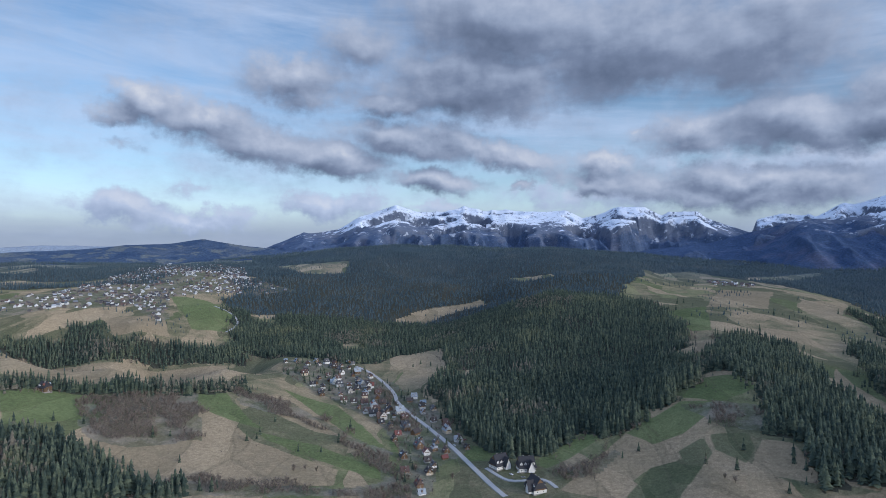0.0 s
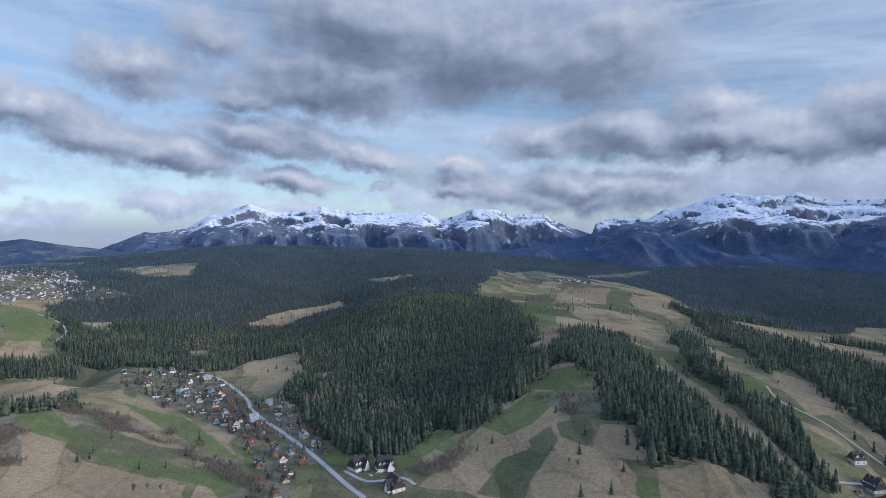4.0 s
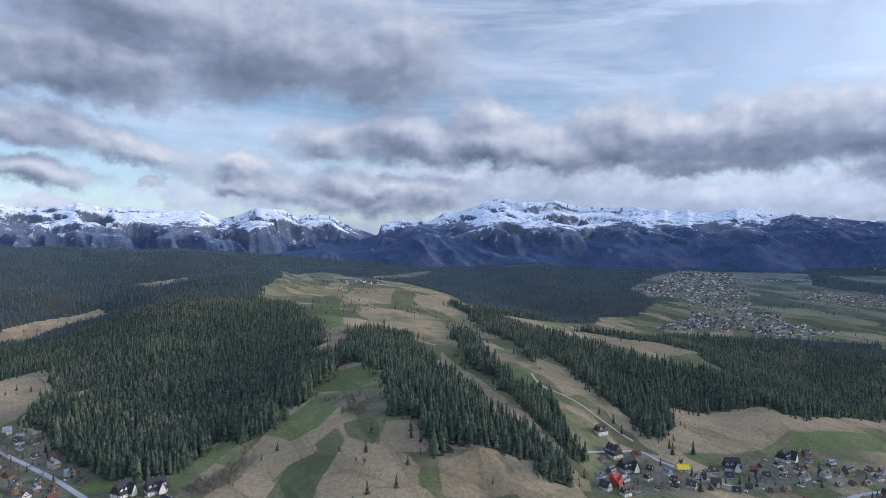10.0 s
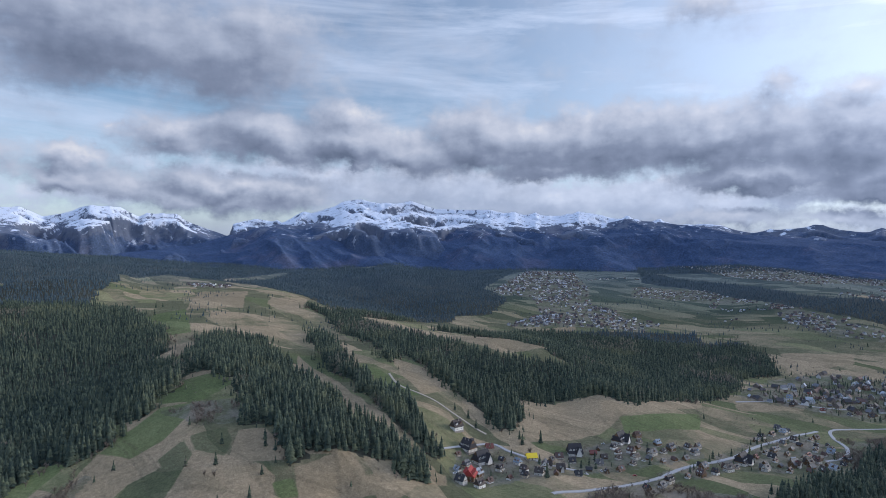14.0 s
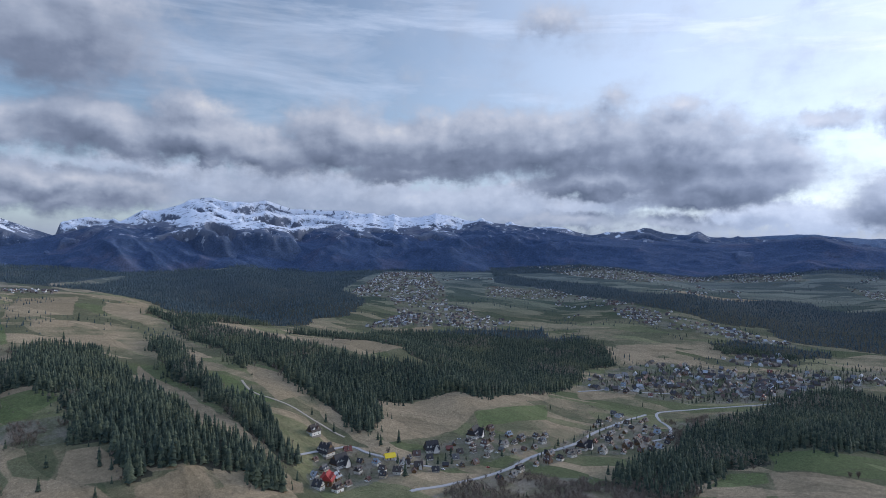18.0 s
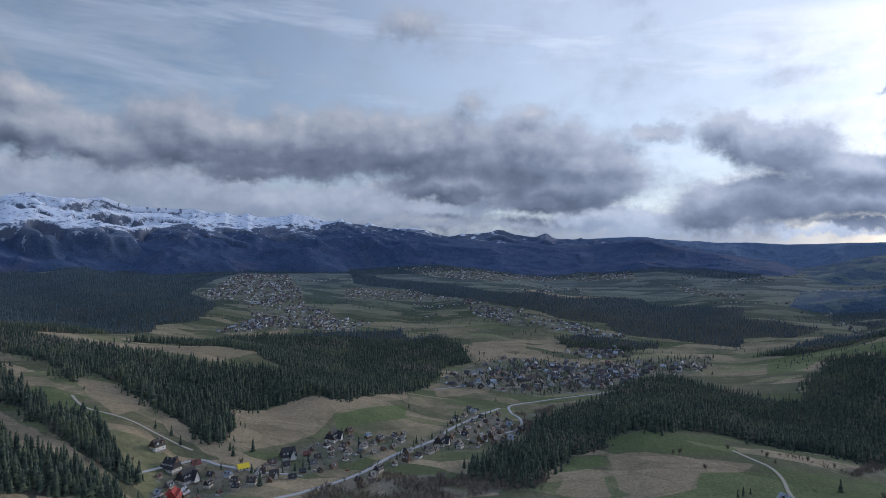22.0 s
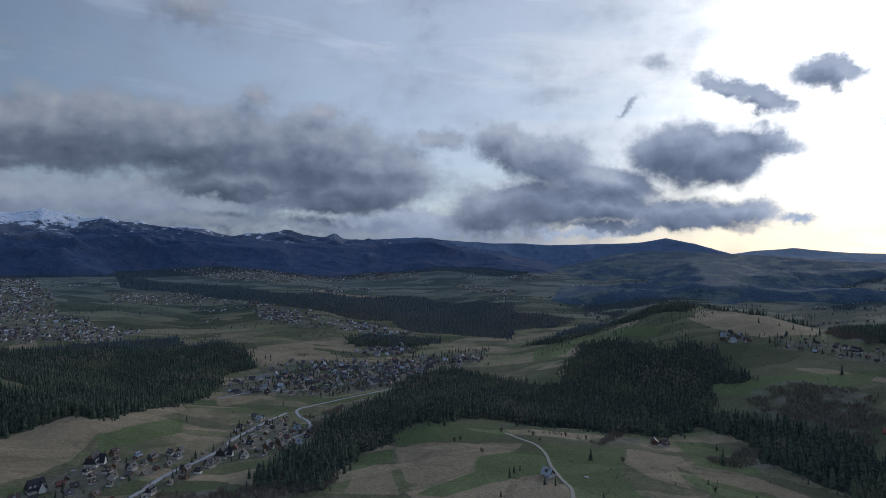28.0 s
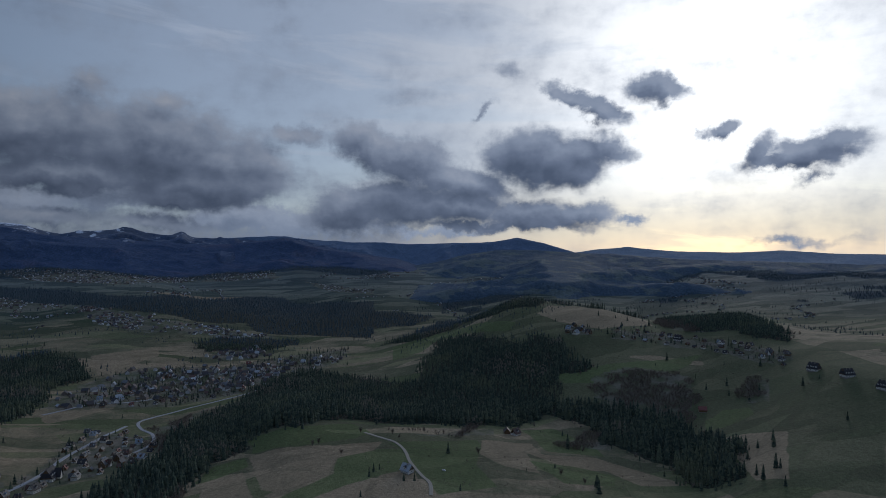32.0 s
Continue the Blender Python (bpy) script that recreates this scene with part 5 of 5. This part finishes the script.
def make_house(name, l, w, h, rise, walls, roof, dormers=0, balcony=False, hip=0.0, wins=3, label="", category="house", gable=None, chimneys=1, wing=False):
    """A mountain house: plinth, walls, steep roof with dormers and chimney, windows, door, balcony."""
    home = new(name)
    home.empty_display_size = 1
    tagged(home, label, category, kind="")
    bm = bmesh.new()
    add_box(bm, (l + 0.3, w + 0.3, 2.6), (0, 0, -0.8))
    part("plinth", bm, STONE, home)
    bm = bmesh.new()
    gable_body(bm, l, w, h, rise, 0.5, mat=0, gable_mat=1)
    part("wall", bm, [walls, gable or walls], home)
    bm = bmesh.new()
    gable_roof(bm, l, w, h + 0.5, rise, hip=hip)
    add_box(bm, (l + 1.6 - 2 * hip, 0.4, 0.25), (0, 0, h + 0.5 + rise + 0.4))
    top = part("roof", bm, roof, home)
    for i in range(chimneys):
        bm = bmesh.new()
        cx = l * (0.2 if i else -0.15)
        add_box(bm, (0.9, 0.7, 2.4), (cx, w * 0.10, h + rise * 0.92 + 0.6))
        add_box(bm, (1.1, 0.9, 0.2), (cx, w * 0.10, h + rise * 0.92 + 1.85))
        part("chimney", bm, STONE, top, "stone chimney stack")
    k = rise / (w / 2)
    for s in (-1, 1):
        for i in range(dormers):
            x = (i + 0.5) / dormers * l - l / 2
            y = s * w * 0.30
            z = h + 0.5 + k * (w / 2 - abs(y)) * 0.55
            dw, dh = min(2.6, l / dormers * 0.62), 1.7
            bm = bmesh.new()
            m = Matrix.Translation((x, y, z)) @ Matrix.Rotation(math.pi / 2, 4, "Z")
            gable_body(bm, 3.4, dw, dh, dw * 0.55)
            gable_roof(bm, 3.4, dw, dh, dw * 0.55, 0.35, 0.18, mat=1)
            bmesh.ops.transform(bm, verts=bm.verts, matrix=m)
            d = part("dormer", bm, [walls, roof], home, "gabled dormer")
            add_window(d, x, y + s * 1.75, z + 0.85, 0 if s < 0 else math.pi, 0.8)
    floors = max(1, int(h // 2.6))
    for f in range(floors):
        z = 0.5 + 1.6 + f * 2.7
        for s in (-1, 1):
            for i in range(wins):
                x = (i + 0.5) / wins * l - l / 2
                if f == 0 and s < 0 and i == wins // 2:
                    continue
                add_window(home, x, s * (w / 2 + 0.03), z, 0 if s < 0 else math.pi)
        for s in (-1, 1):
            for i in ((-1, 1) if wins > 3 else (0,) if wins else ()):
                add_window(home, s * (l / 2 + 0.03), i * w * 0.23, z, math.pi / 2 if s > 0 else -math.pi / 2)
    for s in (-1, 1) if wins else ():
        add_window(home, s * (l / 2 + 0.03), 0, h + 0.5 + rise * 0.33, math.pi / 2 if s > 0 else -math.pi / 2, 1.1)
    bm = bmesh.new()
    add_box(bm, (1.2, 0.12, 2.1), (0.0, -w / 2 - 0.04, 1.55))
    part("door", bm, TIMBER, home, "dark timber door")
    if balcony:
        for s in (-1, 1):
            bm = bmesh.new()
            add_box(bm, (1.3, w * 0.7, 0.16), (s * (l / 2 + 0.65), 0, h - 0.1))
            add_box(bm, (0.10, w * 0.7, 0.9), (s * (l / 2 + 1.25), 0, h + 0.45))
            for t in (-1, 1):
                add_box(bm, (1.3, 0.10, 0.9), (s * (l / 2 + 0.65), t * w * 0.35, h + 0.45))
            part("balcony", bm, TIMBER, home, "timber balcony")
    if wing:
        bm = bmesh.new()
        m = Matrix.Translation((l * 0.18, -w / 2 - 1.0, 0.5)) @ Matrix.Rotation(math.pi / 2, 4, "Z")
        gable_body(bm, 6.0, l * 0.36, h, rise * 0.8)
        bmesh.ops.transform(bm, verts=bm.verts, matrix=m)
        part("wing", bm, walls, home)
        bm = bmesh.new()
        gable_roof(bm, 6.0, l * 0.36, h, rise * 0.8)
        bmesh.ops.transform(bm, verts=bm.verts, matrix=m)
        part("wing_roof", bm, roof, home)
    return home


HOUSE_KINDS = [
    (make_house("cottage", 11, 8.5, 3.0, 5.4, PLASTER, ROOF, 1, False, 0.0, 2, "small village house with a steep roof", "house", TIMBER), 0.36),
    (make_house("chalet", 12.5, 10, 5.4, 6.2, PLASTER, ROOF, 2, True, 1.2, 2, "mountain chalet with steep roof, dormers and timber balconies", "house", TIMBER), 0.32),
    (make_house("villa", 14, 11, 5.6, 6.8, PLASTER, ROOF, 1, True, 0.0, 3, "two-storey village house with a front wing and steep roof", "house", None, 2, True), 0.16),
    (make_house("barn", 10, 7, 3.4, 3.6, TIMBER, ROOF, 0, False, 0.0, 0, "weathered timber barn with a sheet metal roof", "barn", TIMBER, 0), 0.16),
]
GUEST = make_house("guest_house", 18, 14, 4.4, 9.4, WHITE_WALL, DARK_ROOF, 4, True, 1.5, 4, "large guest house with many dormers and steep dark roof", "guest house", TIMBER, 2, True)
for kind_, _ in HOUSE_KINDS:
    tagged(kind_, group="village houses")
tagged(GUEST, group="guest houses")


def road_turn(x, y):
    best, turn, dist = 1e9, 0.0, 1e9
    for width, c in ROAD_LINES:
        d = (c[:, 0] - x) ** 2 + (c[:, 1] - y) ** 2
        i = int(np.argmin(d))
        if d[i] < best:
            j, k = max(i - 1, 0), min(i + 1, len(c) - 1)
            best, turn, dist = d[i], math.atan2(c[k, 1] - c[j, 1], c[k, 0] - c[j, 0]), math.sqrt(d[i]) - width / 2
    return turn, dist


SITES = []


def free(x, y, gap):
    return all((x - a) ** 2 + (y - b) ** 2 > (gap + g_) ** 2 / 4 for a, b, g_ in SITES)


def stand(x, y, turn, scale=1.0):
    z = float(ground_height(np.array([x]), np.array([y]))[0])
    return Matrix.Translation((x, y, z - 0.1)) @ Matrix.Rotation(turn, 4, "Z") @ Matrix.Scale(scale, 4)


def settle(home, x, y, turn, gap, first, scale=1.0):
    """The first of a kind is moved to its site, the others are copies."""
    SITES.append((x, y, gap))
    m = stand(x, y, turn, scale)
    if first:
        home.matrix_basis = m
        return home
    ob = copy_thing(home, m)
    ob.scale = (scale, scale, scale)
    return ob


PICK = random.Random(5)
for n_, (x, y) in enumerate(GUEST_HOUSES):
    settle(GUEST, x, y, road_turn(x, y)[0] + PICK.choice((0, math.pi / 2)) + PICK.uniform(-0.2, 0.2), 24, n_ == 0, PICK.uniform(0.8, 1.0))
used_kinds = set()
for n_, (x, y) in enumerate(FARM):
    k = (0, 3, 0, 1, 1, 3, 3)[n_ % 7]
    home = HOUSE_KINDS[k][0]
    settle(home, x, y, PICK.uniform(0, 3.1), 14, k not in used_kinds)
    used_kinds.add(k)
YELLOW = make_plain("yellow_roof_sheet", (0.62, 0.47, 0.02), (0.70, 0.54, 0.04), 0.8, 0.5)
RED = make_plain("red_roof_sheet", (0.27, 0.035, 0.03), (0.34, 0.05, 0.04), 0.8, 0.55)
x, y = COLOURED[0]
settle(make_house("guest_house", 15, 12, 5.4, 6.5, TIMBER, RED, 3, True, 1.0, 4, "timber guest house with a bright red roof", "guest house"), x, y, 0.5, 18, True)
x, y = COLOURED[1]
settle(make_house("cottage", 11, 7, 3.2, 3.2, PLASTER, YELLOW, 0, False, 0, 3, "small house with a bright yellow sheet roof", "house"), x, y, -0.6, 13, True)
count = 0
for outline, most in zip(COVER["village"], (95, 62, 80, 42, 34, 6)):
    built = 0
    xs, ys = [p[0] for p in outline], [p[1] for p in outline]
    for _ in range(4200):
        x, y = PICK.uniform(min(xs), max(xs)), PICK.uniform(min(ys), max(ys))
        if not inside(np.array([x]), np.array([y]), outline)[0]:
            continue
        turn, dist = road_turn(x, y)
        reach = 14.5 if math.hypot(x, y) < 1000 else 15.0
        if dist < 8.5 or not free(x, y, reach) or built >= most:
            continue
        if PICK.random() > math.exp(-dist / 80) + 0.16 and y > -400:
            continue
        roll, k = PICK.random(), 0
        while k < 3 and roll > HOUSE_KINDS[k][1]:
            roll -= HOUSE_KINDS[k][1]
            k += 1
        settle(HOUSE_KINDS[k][0], x, y, turn + PICK.choice((0, math.pi / 2, math.pi)) + PICK.uniform(-0.15, 0.15), reach, k not in used_kinds, (0.72 if x < 300 else 0.62) * PICK.uniform(0.85, 1.2))
        used_kinds.add(k)
        count, built = count + 1, built + 1


# ---- distant settlements ----
def house_form(l, w, h, rise):
    a, b, o = l / 2, w / 2, 0.5
    v = [(-a, -b, -2), (a, -b, -2), (a, b, -2), (-a, b, -2), (-a, -b, h), (a, -b, h), (a, b, h), (-a, b, h), (-a, 0, h + rise), (a, 0, h + rise)]
    walls = [(0, 1, 5), (0, 5, 4), (2, 3, 7), (2, 7, 6), (1, 2, 6), (1, 6, 5), (5, 6, 9), (3, 0, 4), (3, 4, 7), (7, 4, 8)]
    r = [(-a - o, -b - o, h - 0.4), (a + o, -b - o, h - 0.4), (a + o, 0, h + rise + 0.2), (-a - o, 0, h + rise + 0.2), (a + o, b + o, h - 0.4), (-a - o, b + o, h - 0.4)]
    roof = [(0, 1, 2), (0, 2, 3), (3, 2, 4), (3, 4, 5)]
    return (np.array(v), np.array(walls)), (np.array(r), np.array(roof))


def far_settlement(outline, spacing, seed, size):
    rng = np.random.default_rng(seed)
    xs, ys = [p[0] for p in outline], [p[1] for p in outline]
    x, y = jittered(min(xs), max(xs), min(ys), max(ys), spacing, rng)
    m = inside(x, y, outline) & (rng.random(len(x)) < 0.02 + 1.3 * fractal(x / 70, y / 70, 3, seed) ** 2.0)
    x, y = x[m], y[m]
    if not len(x):
        return
    w, r = house_form(11, 9, 4.2, 5.0)
    s = rng.uniform(0.8, 1.35, len(x)) * size
    state = rng.bit_generator.state
    wv, wf = strew([w], x, y, s, rng, sink=0.0)
    rng.bit_generator.state = state
    rv, rf = strew([r], x, y, s, rng, sink=0.0)
    ob = new("distant_village")
    tagged(ob, "distant village of pale houses with steep grey and red roofs", "village", kind="stuff")
    for name, v, f, mat in (("walls", wv, wf, FAR_WALLS), ("roofs", rv, rf, FAR_ROOFS)):
        child = new(name, mesh_of(name, v, f, mat))
        child.parent = ob


for n_, outline in enumerate(COVER["town"]):
    far = float(np.mean([math.hypot(*p) for p in outline]))
    far_settlement(outline, 13 if far < 2100 else 11.5, 50 + n_, 0.66 if far < 1700 else 0.54 if far < 2300 else 0.42)


# ---- hedgerows and farmsteads across the basin ----
rng_b = np.random.default_rng(91)
x, y = jittered(-1400, 3300, -2200, 3300, 17, rng_b)
r, b = np.hypot(x, y), np.degrees(np.arctan2(x, y))
m = (r > 1250) & (r < 3300) & (b > -42) & (b < 142)
x, y = x[m], y[m]
lines = np.abs(fractal(x / 260, y / 420, 3, 95) - 0.5) < 0.018
clump = fractal(x / 120, y / 120, 3, 97) > 0.70
m = (lines | clump) & ~wooded(x, y) & (rng_b.random(len(x)) < 0.8)
v, f = strew(FAR_FORMS, x[m], y[m], rng_b.uniform(4.5, 10, int(m.sum())), rng_b)
tagged(new("hedgerow_trees", mesh_of("hedgerow_trees", v, f, HAZED_SPRUCE)), "rows and clumps of dark trees between the fields", "trees", kind="stuff")
x, y = jittered(-200, 3200, -1800, 2600, 15, rng_b)
r, b = np.hypot(x, y), np.degrees(np.arctan2(x, y))
m = (r > 2000) & (r < 3300) & (b > 45) & (b < 140) & (np.abs(fractal(x / 330, y / 330, 2, 101) - 0.5) < 0.025)
m &= ~wooded(x, y) & (rng_b.random(len(x)) < 0.6)
wform, rform = house_form(11, 9, 4.2, 5.0)
size_b = rng_b.uniform(0.38, 0.6, int(m.sum()))
state_b = rng_b.bit_generator.state
wv, wf = strew([wform], x[m], y[m], size_b, rng_b, sink=0.0)
rng_b.bit_generator.state = state_b
rv, rf = strew([rform], x[m], y[m], size_b, rng_b, sink=0.0)
hamlet = tagged(new("distant_farmsteads"), "scattered pale farmsteads with grey roofs across the basin", "village", kind="stuff")
for name, v, f, mat in (("walls", wv, wf, FAR_WALLS), ("roofs", rv, rf, FAR_ROOFS)):
    new(name, mesh_of(name, v, f, mat)).parent = hamlet


# ---- single trees, thickets and shrubs ----
def twig_form(stems, rng, spread=0.33, low=0.15):
    """A leafless crown one metre high: thin boughs that fan out into finer twigs."""
    verts, faces = [], []

    def blade(p, q, wid):
        d = Vector(q) - Vector(p)
        n = d.cross(Vector((rng.uniform(-1, 1), rng.uniform(-1, 1), rng.uniform(-0.4, 0.4)))).normalized() * wid
        b = len(verts)
        verts.extend([tuple(Vector(p) - n), tuple(Vector(p) + n), tuple(q)])
        faces.append((b, b + 1, b + 2))
    blade((0, 0, 0), (0, 0, 0.6), 0.022)
    blade((0, 0, 0), (0.02, 0.01, 0.6), 0.022)
    for _ in range(stems):
        a, up = rng.uniform(0, 6.28), rng.uniform(low, 0.55)
        reach = spread * rng.uniform(0.55, 1.0)
        tip = (reach * math.cos(a), reach * math.sin(a), up + rng.uniform(0.12, 0.45))
        blade((0, 0, up * 0.8), tip, 0.018)
        for _ in range(3):
            f = rng.uniform(0.3, 0.9)
            s = [c * f for c in tip[:2]] + [up * 0.8 + (tip[2] - up * 0.8) * f]
            blade(s, (s[0] + rng.uniform(-0.14, 0.14), s[1] + rng.uniform(-0.14, 0.14), s[2] + rng.uniform(0.02, 0.2)), 0.017)
    return np.array(verts), np.array(faces)


TWIG_FORMS = [twig_form(16, RNG) for _ in range(4)]
BUSH_FORMS = [twig_form(9, RNG, 0.55, 0.02) for _ in range(4)]
v, f = strew(TWIG_FORMS, EDGE_X[bare_edge], EDGE_Y[bare_edge], RNG.uniform(4, 10, int(bare_edge.sum())), RNG)
tagged(new("edge_bare_trees", mesh_of("edge_bare_trees", v, f, TWIGS)), "leafless brown trees along the forest edge", "trees", kind="stuff")
for outline in COVER["thicket"]:
    xs, ys = [p[0] for p in outline], [p[1] for p in outline]
    x, y = jittered(min(xs) - 20, max(xs) + 20, min(ys) - 20, max(ys) + 20, 3.8, RNG)
    m = inside(x + 75 * (fractal(x / 48, y / 48, 2, 83) - 0.5), y + 75 * (fractal(x / 48, y / 48, 2, 89) - 0.5), outline)
    x, y = x[m], y[m]
    m = (fractal(x / 22, y / 22, 2, 61) > 0.33) & off_roads(x, y, 3) & np.array([free(a, b, 6) for a, b in zip(x, y)], bool)
    x, y = x[m], y[m]
    if len(x):
        v, f = strew(TWIG_FORMS + BUSH_FORMS, x, y, RNG.uniform(4.5, 9.5, len(x)), RNG)
        tagged(new("bare_thicket", mesh_of("bare_thicket", v, f, TWIGS)), "leafless grey-brown thicket of shrubs and birches", "thicket", kind="stuff")

x, y = jittered(-1000, 1750, -750, 1900, 15, RNG)
r, b = np.hypot(x, y), np.degrees(np.arctan2(x, y))
m = (r > 450) & (r < 1850) & (b > -42) & (b < 142)
x, y = x[m], y[m]
m = ~wooded(x, y) & (fractal(x / 90, y / 90, 3, 71) + 0.25 * fractal(x / 20, y / 20, 2, 77) > 0.72) & off_roads(x, y, 3)
x, y = x[m], y[m]
m = np.array([free(a, b_, 8) for a, b_ in zip(x, y)], bool)
x, y = x[m], y[m]
v, f = strew(BUSH_FORMS, x, y, RNG.uniform(1.2, 4.0, len(x)), RNG)
tagged(new("meadow_shrubs", mesh_of("meadow_shrubs", v, f, TWIGS)), "low leafless shrubs dotted over the meadows", "shrubs", kind="stuff")
m = RNG.random(len(x)) < np.where(np.degrees(np.arctan2(x, y)) > 92, 0.13, 0.06)
v, f = strew(NEAR_FORMS, x[m] + 3, y[m] + 3, RNG.uniform(3, 10, int(m.sum())), RNG)
tagged(new("young_spruces", mesh_of("young_spruces", v, f, SPRUCE)), "young spruces scattered over the meadows", "trees", kind="stuff")

# garden trees between the houses
gx, gy = [], []
for outline in COVER["village"]:
    xs, ys = [p[0] for p in outline], [p[1] for p in outline]
    x, y = jittered(min(xs), max(xs), min(ys), max(ys), 7, RNG)
    m = inside(x, y, outline) & off_roads(x, y, 3)
    for a, b_ in zip(x[m], y[m]):
        if free(a, b_, 7) and RNG.random() < 0.6:
            gx.append(a), gy.append(b_)
gx, gy = np.array(gx), np.array(gy)
ever = RNG.random(len(gx)) < 0.3
v, f = strew(NEAR_FORMS, gx[ever], gy[ever], RNG.uniform(5, 12, int(ever.sum())), RNG)
tagged(new("garden_spruces", mesh_of("garden_spruces", v, f, SPRUCE)), "dark spruces between the village houses", "trees", kind="stuff")
v, f = strew(TWIG_FORMS + BUSH_FORMS, gx[~ever], gy[~ever], RNG.uniform(3, 8, int((~ever).sum())), RNG)
tagged(new("garden_shrubs", mesh_of("garden_shrubs", v, f, TWIGS)), "leafless fruit trees and hedges between the houses", "shrubs", kind="stuff")


def tree_thing(name, form, crown_mat, height, label, group):
    tree = new(name)
    tagged(tree, label, "tree", group)
    bm = bmesh.new()
    bmesh.ops.create_cone(bm, segments=7, radius1=0.028 * height * 0.6, radius2=0.008 * height, depth=height * 0.6, matrix=Matrix.Translation((0, 0, height * 0.28)))
    part("trunk", bm, BARK, tree)
    crown = new("crown", mesh_of("crown", form[0] * height, form[1], crown_mat))
    crown.parent = tree
    return tree


LONE = [tree_thing("spruce_tree", spruce_form(11, 14, RNG), SPRUCE, 17, "lone dark green spruce standing on the meadow", "lone spruces") for _ in range(3)]
for n_, (x, y) in enumerate(LONE_SPRUCES + LONE_SPRUCES_EAST):
    s = PICK.uniform(0.55, 0.95)
    m = stand(x, y, PICK.uniform(0, 6.28))
    ob = LONE[n_] if n_ < 3 else copy_thing(LONE[n_ % 3], m)
    ob.matrix_basis = m @ Matrix.Scale(s, 4)
BARE = [tree_thing("bare_tree", twig_form(46, RNG), TWIGS, 9, "leafless deciduous tree on the meadow", "bare trees") for _ in range(3)]
for n_, (x, y) in enumerate(BARE_TREES):
    s = PICK.uniform(0.7, 1.2)
    m = stand(x, y, PICK.uniform(0, 6.28))
    ob = BARE[n_] if n_ < 3 else copy_thing(BARE[n_ % 3], m)
    ob.matrix_basis = m @ Matrix.Scale(s, 4)


# ---- parked cars ----
def make_car(paint, label):
    car = new("car")
    tagged(car, label, "car", "parked cars")
    bm = bmesh.new()
    add_box(bm, (4.3, 1.75, 0.62), (0, 0, 0.62))
    bmesh.ops.bevel(bm, geom=bm.edges[:], offset=0.14, segments=2, affect="EDGES")
    part("body", bm, paint, car)
    bm = bmesh.new()
    made = add_box(bm, (2.3, 1.55, 0.55), (-0.2, 0, 1.18))
    for v_ in made:
        if v_.co.z > 1.2:
            v_.co.x *= 0.72
            v_.co.y *= 0.86
    part("windows", bm, PANE, car, "dark windows")
    bm = bmesh.new()
    add_box(bm, (1.5, 1.3, 0.06), (-0.15, 0, 1.47))
    part("roof", bm, paint, car)
    for sx in (-1, 1):
        for sy in (-1, 1):
            bm = bmesh.new()
            bmesh.ops.create_cone(bm, cap_ends=True, segments=14, radius1=0.33, radius2=0.33, depth=0.22, matrix=Matrix.Translation((sx * 1.35, sy * 0.82, 0.33)) @ Matrix.Rotation(math.pi / 2, 4, "X"))
            part("wheel", bm, RUBBER, car)
    return car


RUBBER = make_plain("rubber", (0.015, 0.015, 0.016), (0.03, 0.03, 0.03), 4, 0.9)
CARS = [make_car(make_plain("white_paint", (0.7, 0.7, 0.7), (0.76, 0.76, 0.76), 1, 0.3, 0.5), "small white car parked beside the road"),
        make_car(make_plain("grey_paint", (0.2, 0.21, 0.22), (0.26, 0.27, 0.28), 1, 0.3, 0.5), "small grey car parked beside the road"),
        make_car(make_plain("red_paint", (0.35, 0.03, 0.03), (0.42, 0.04, 0.04), 1, 0.3, 0.5), "small red car parked beside the road")]
for n_, (x, y) in enumerate(PARKED):
    turn, dist = road_turn(x, y)
    m = stand(x, y, turn + (0 if dist < 6 else PICK.uniform(0, 3)))
    m = Matrix.Translation((0, 0, 0.75 if dist < 2 else 0.12)) @ m
    k = PICK.choice((0, 0, 1, 2)) if n_ > 2 else n_
    if n_ < 3:
        CARS[n_].matrix_basis = m
    else:
        copy_thing(CARS[k], m)
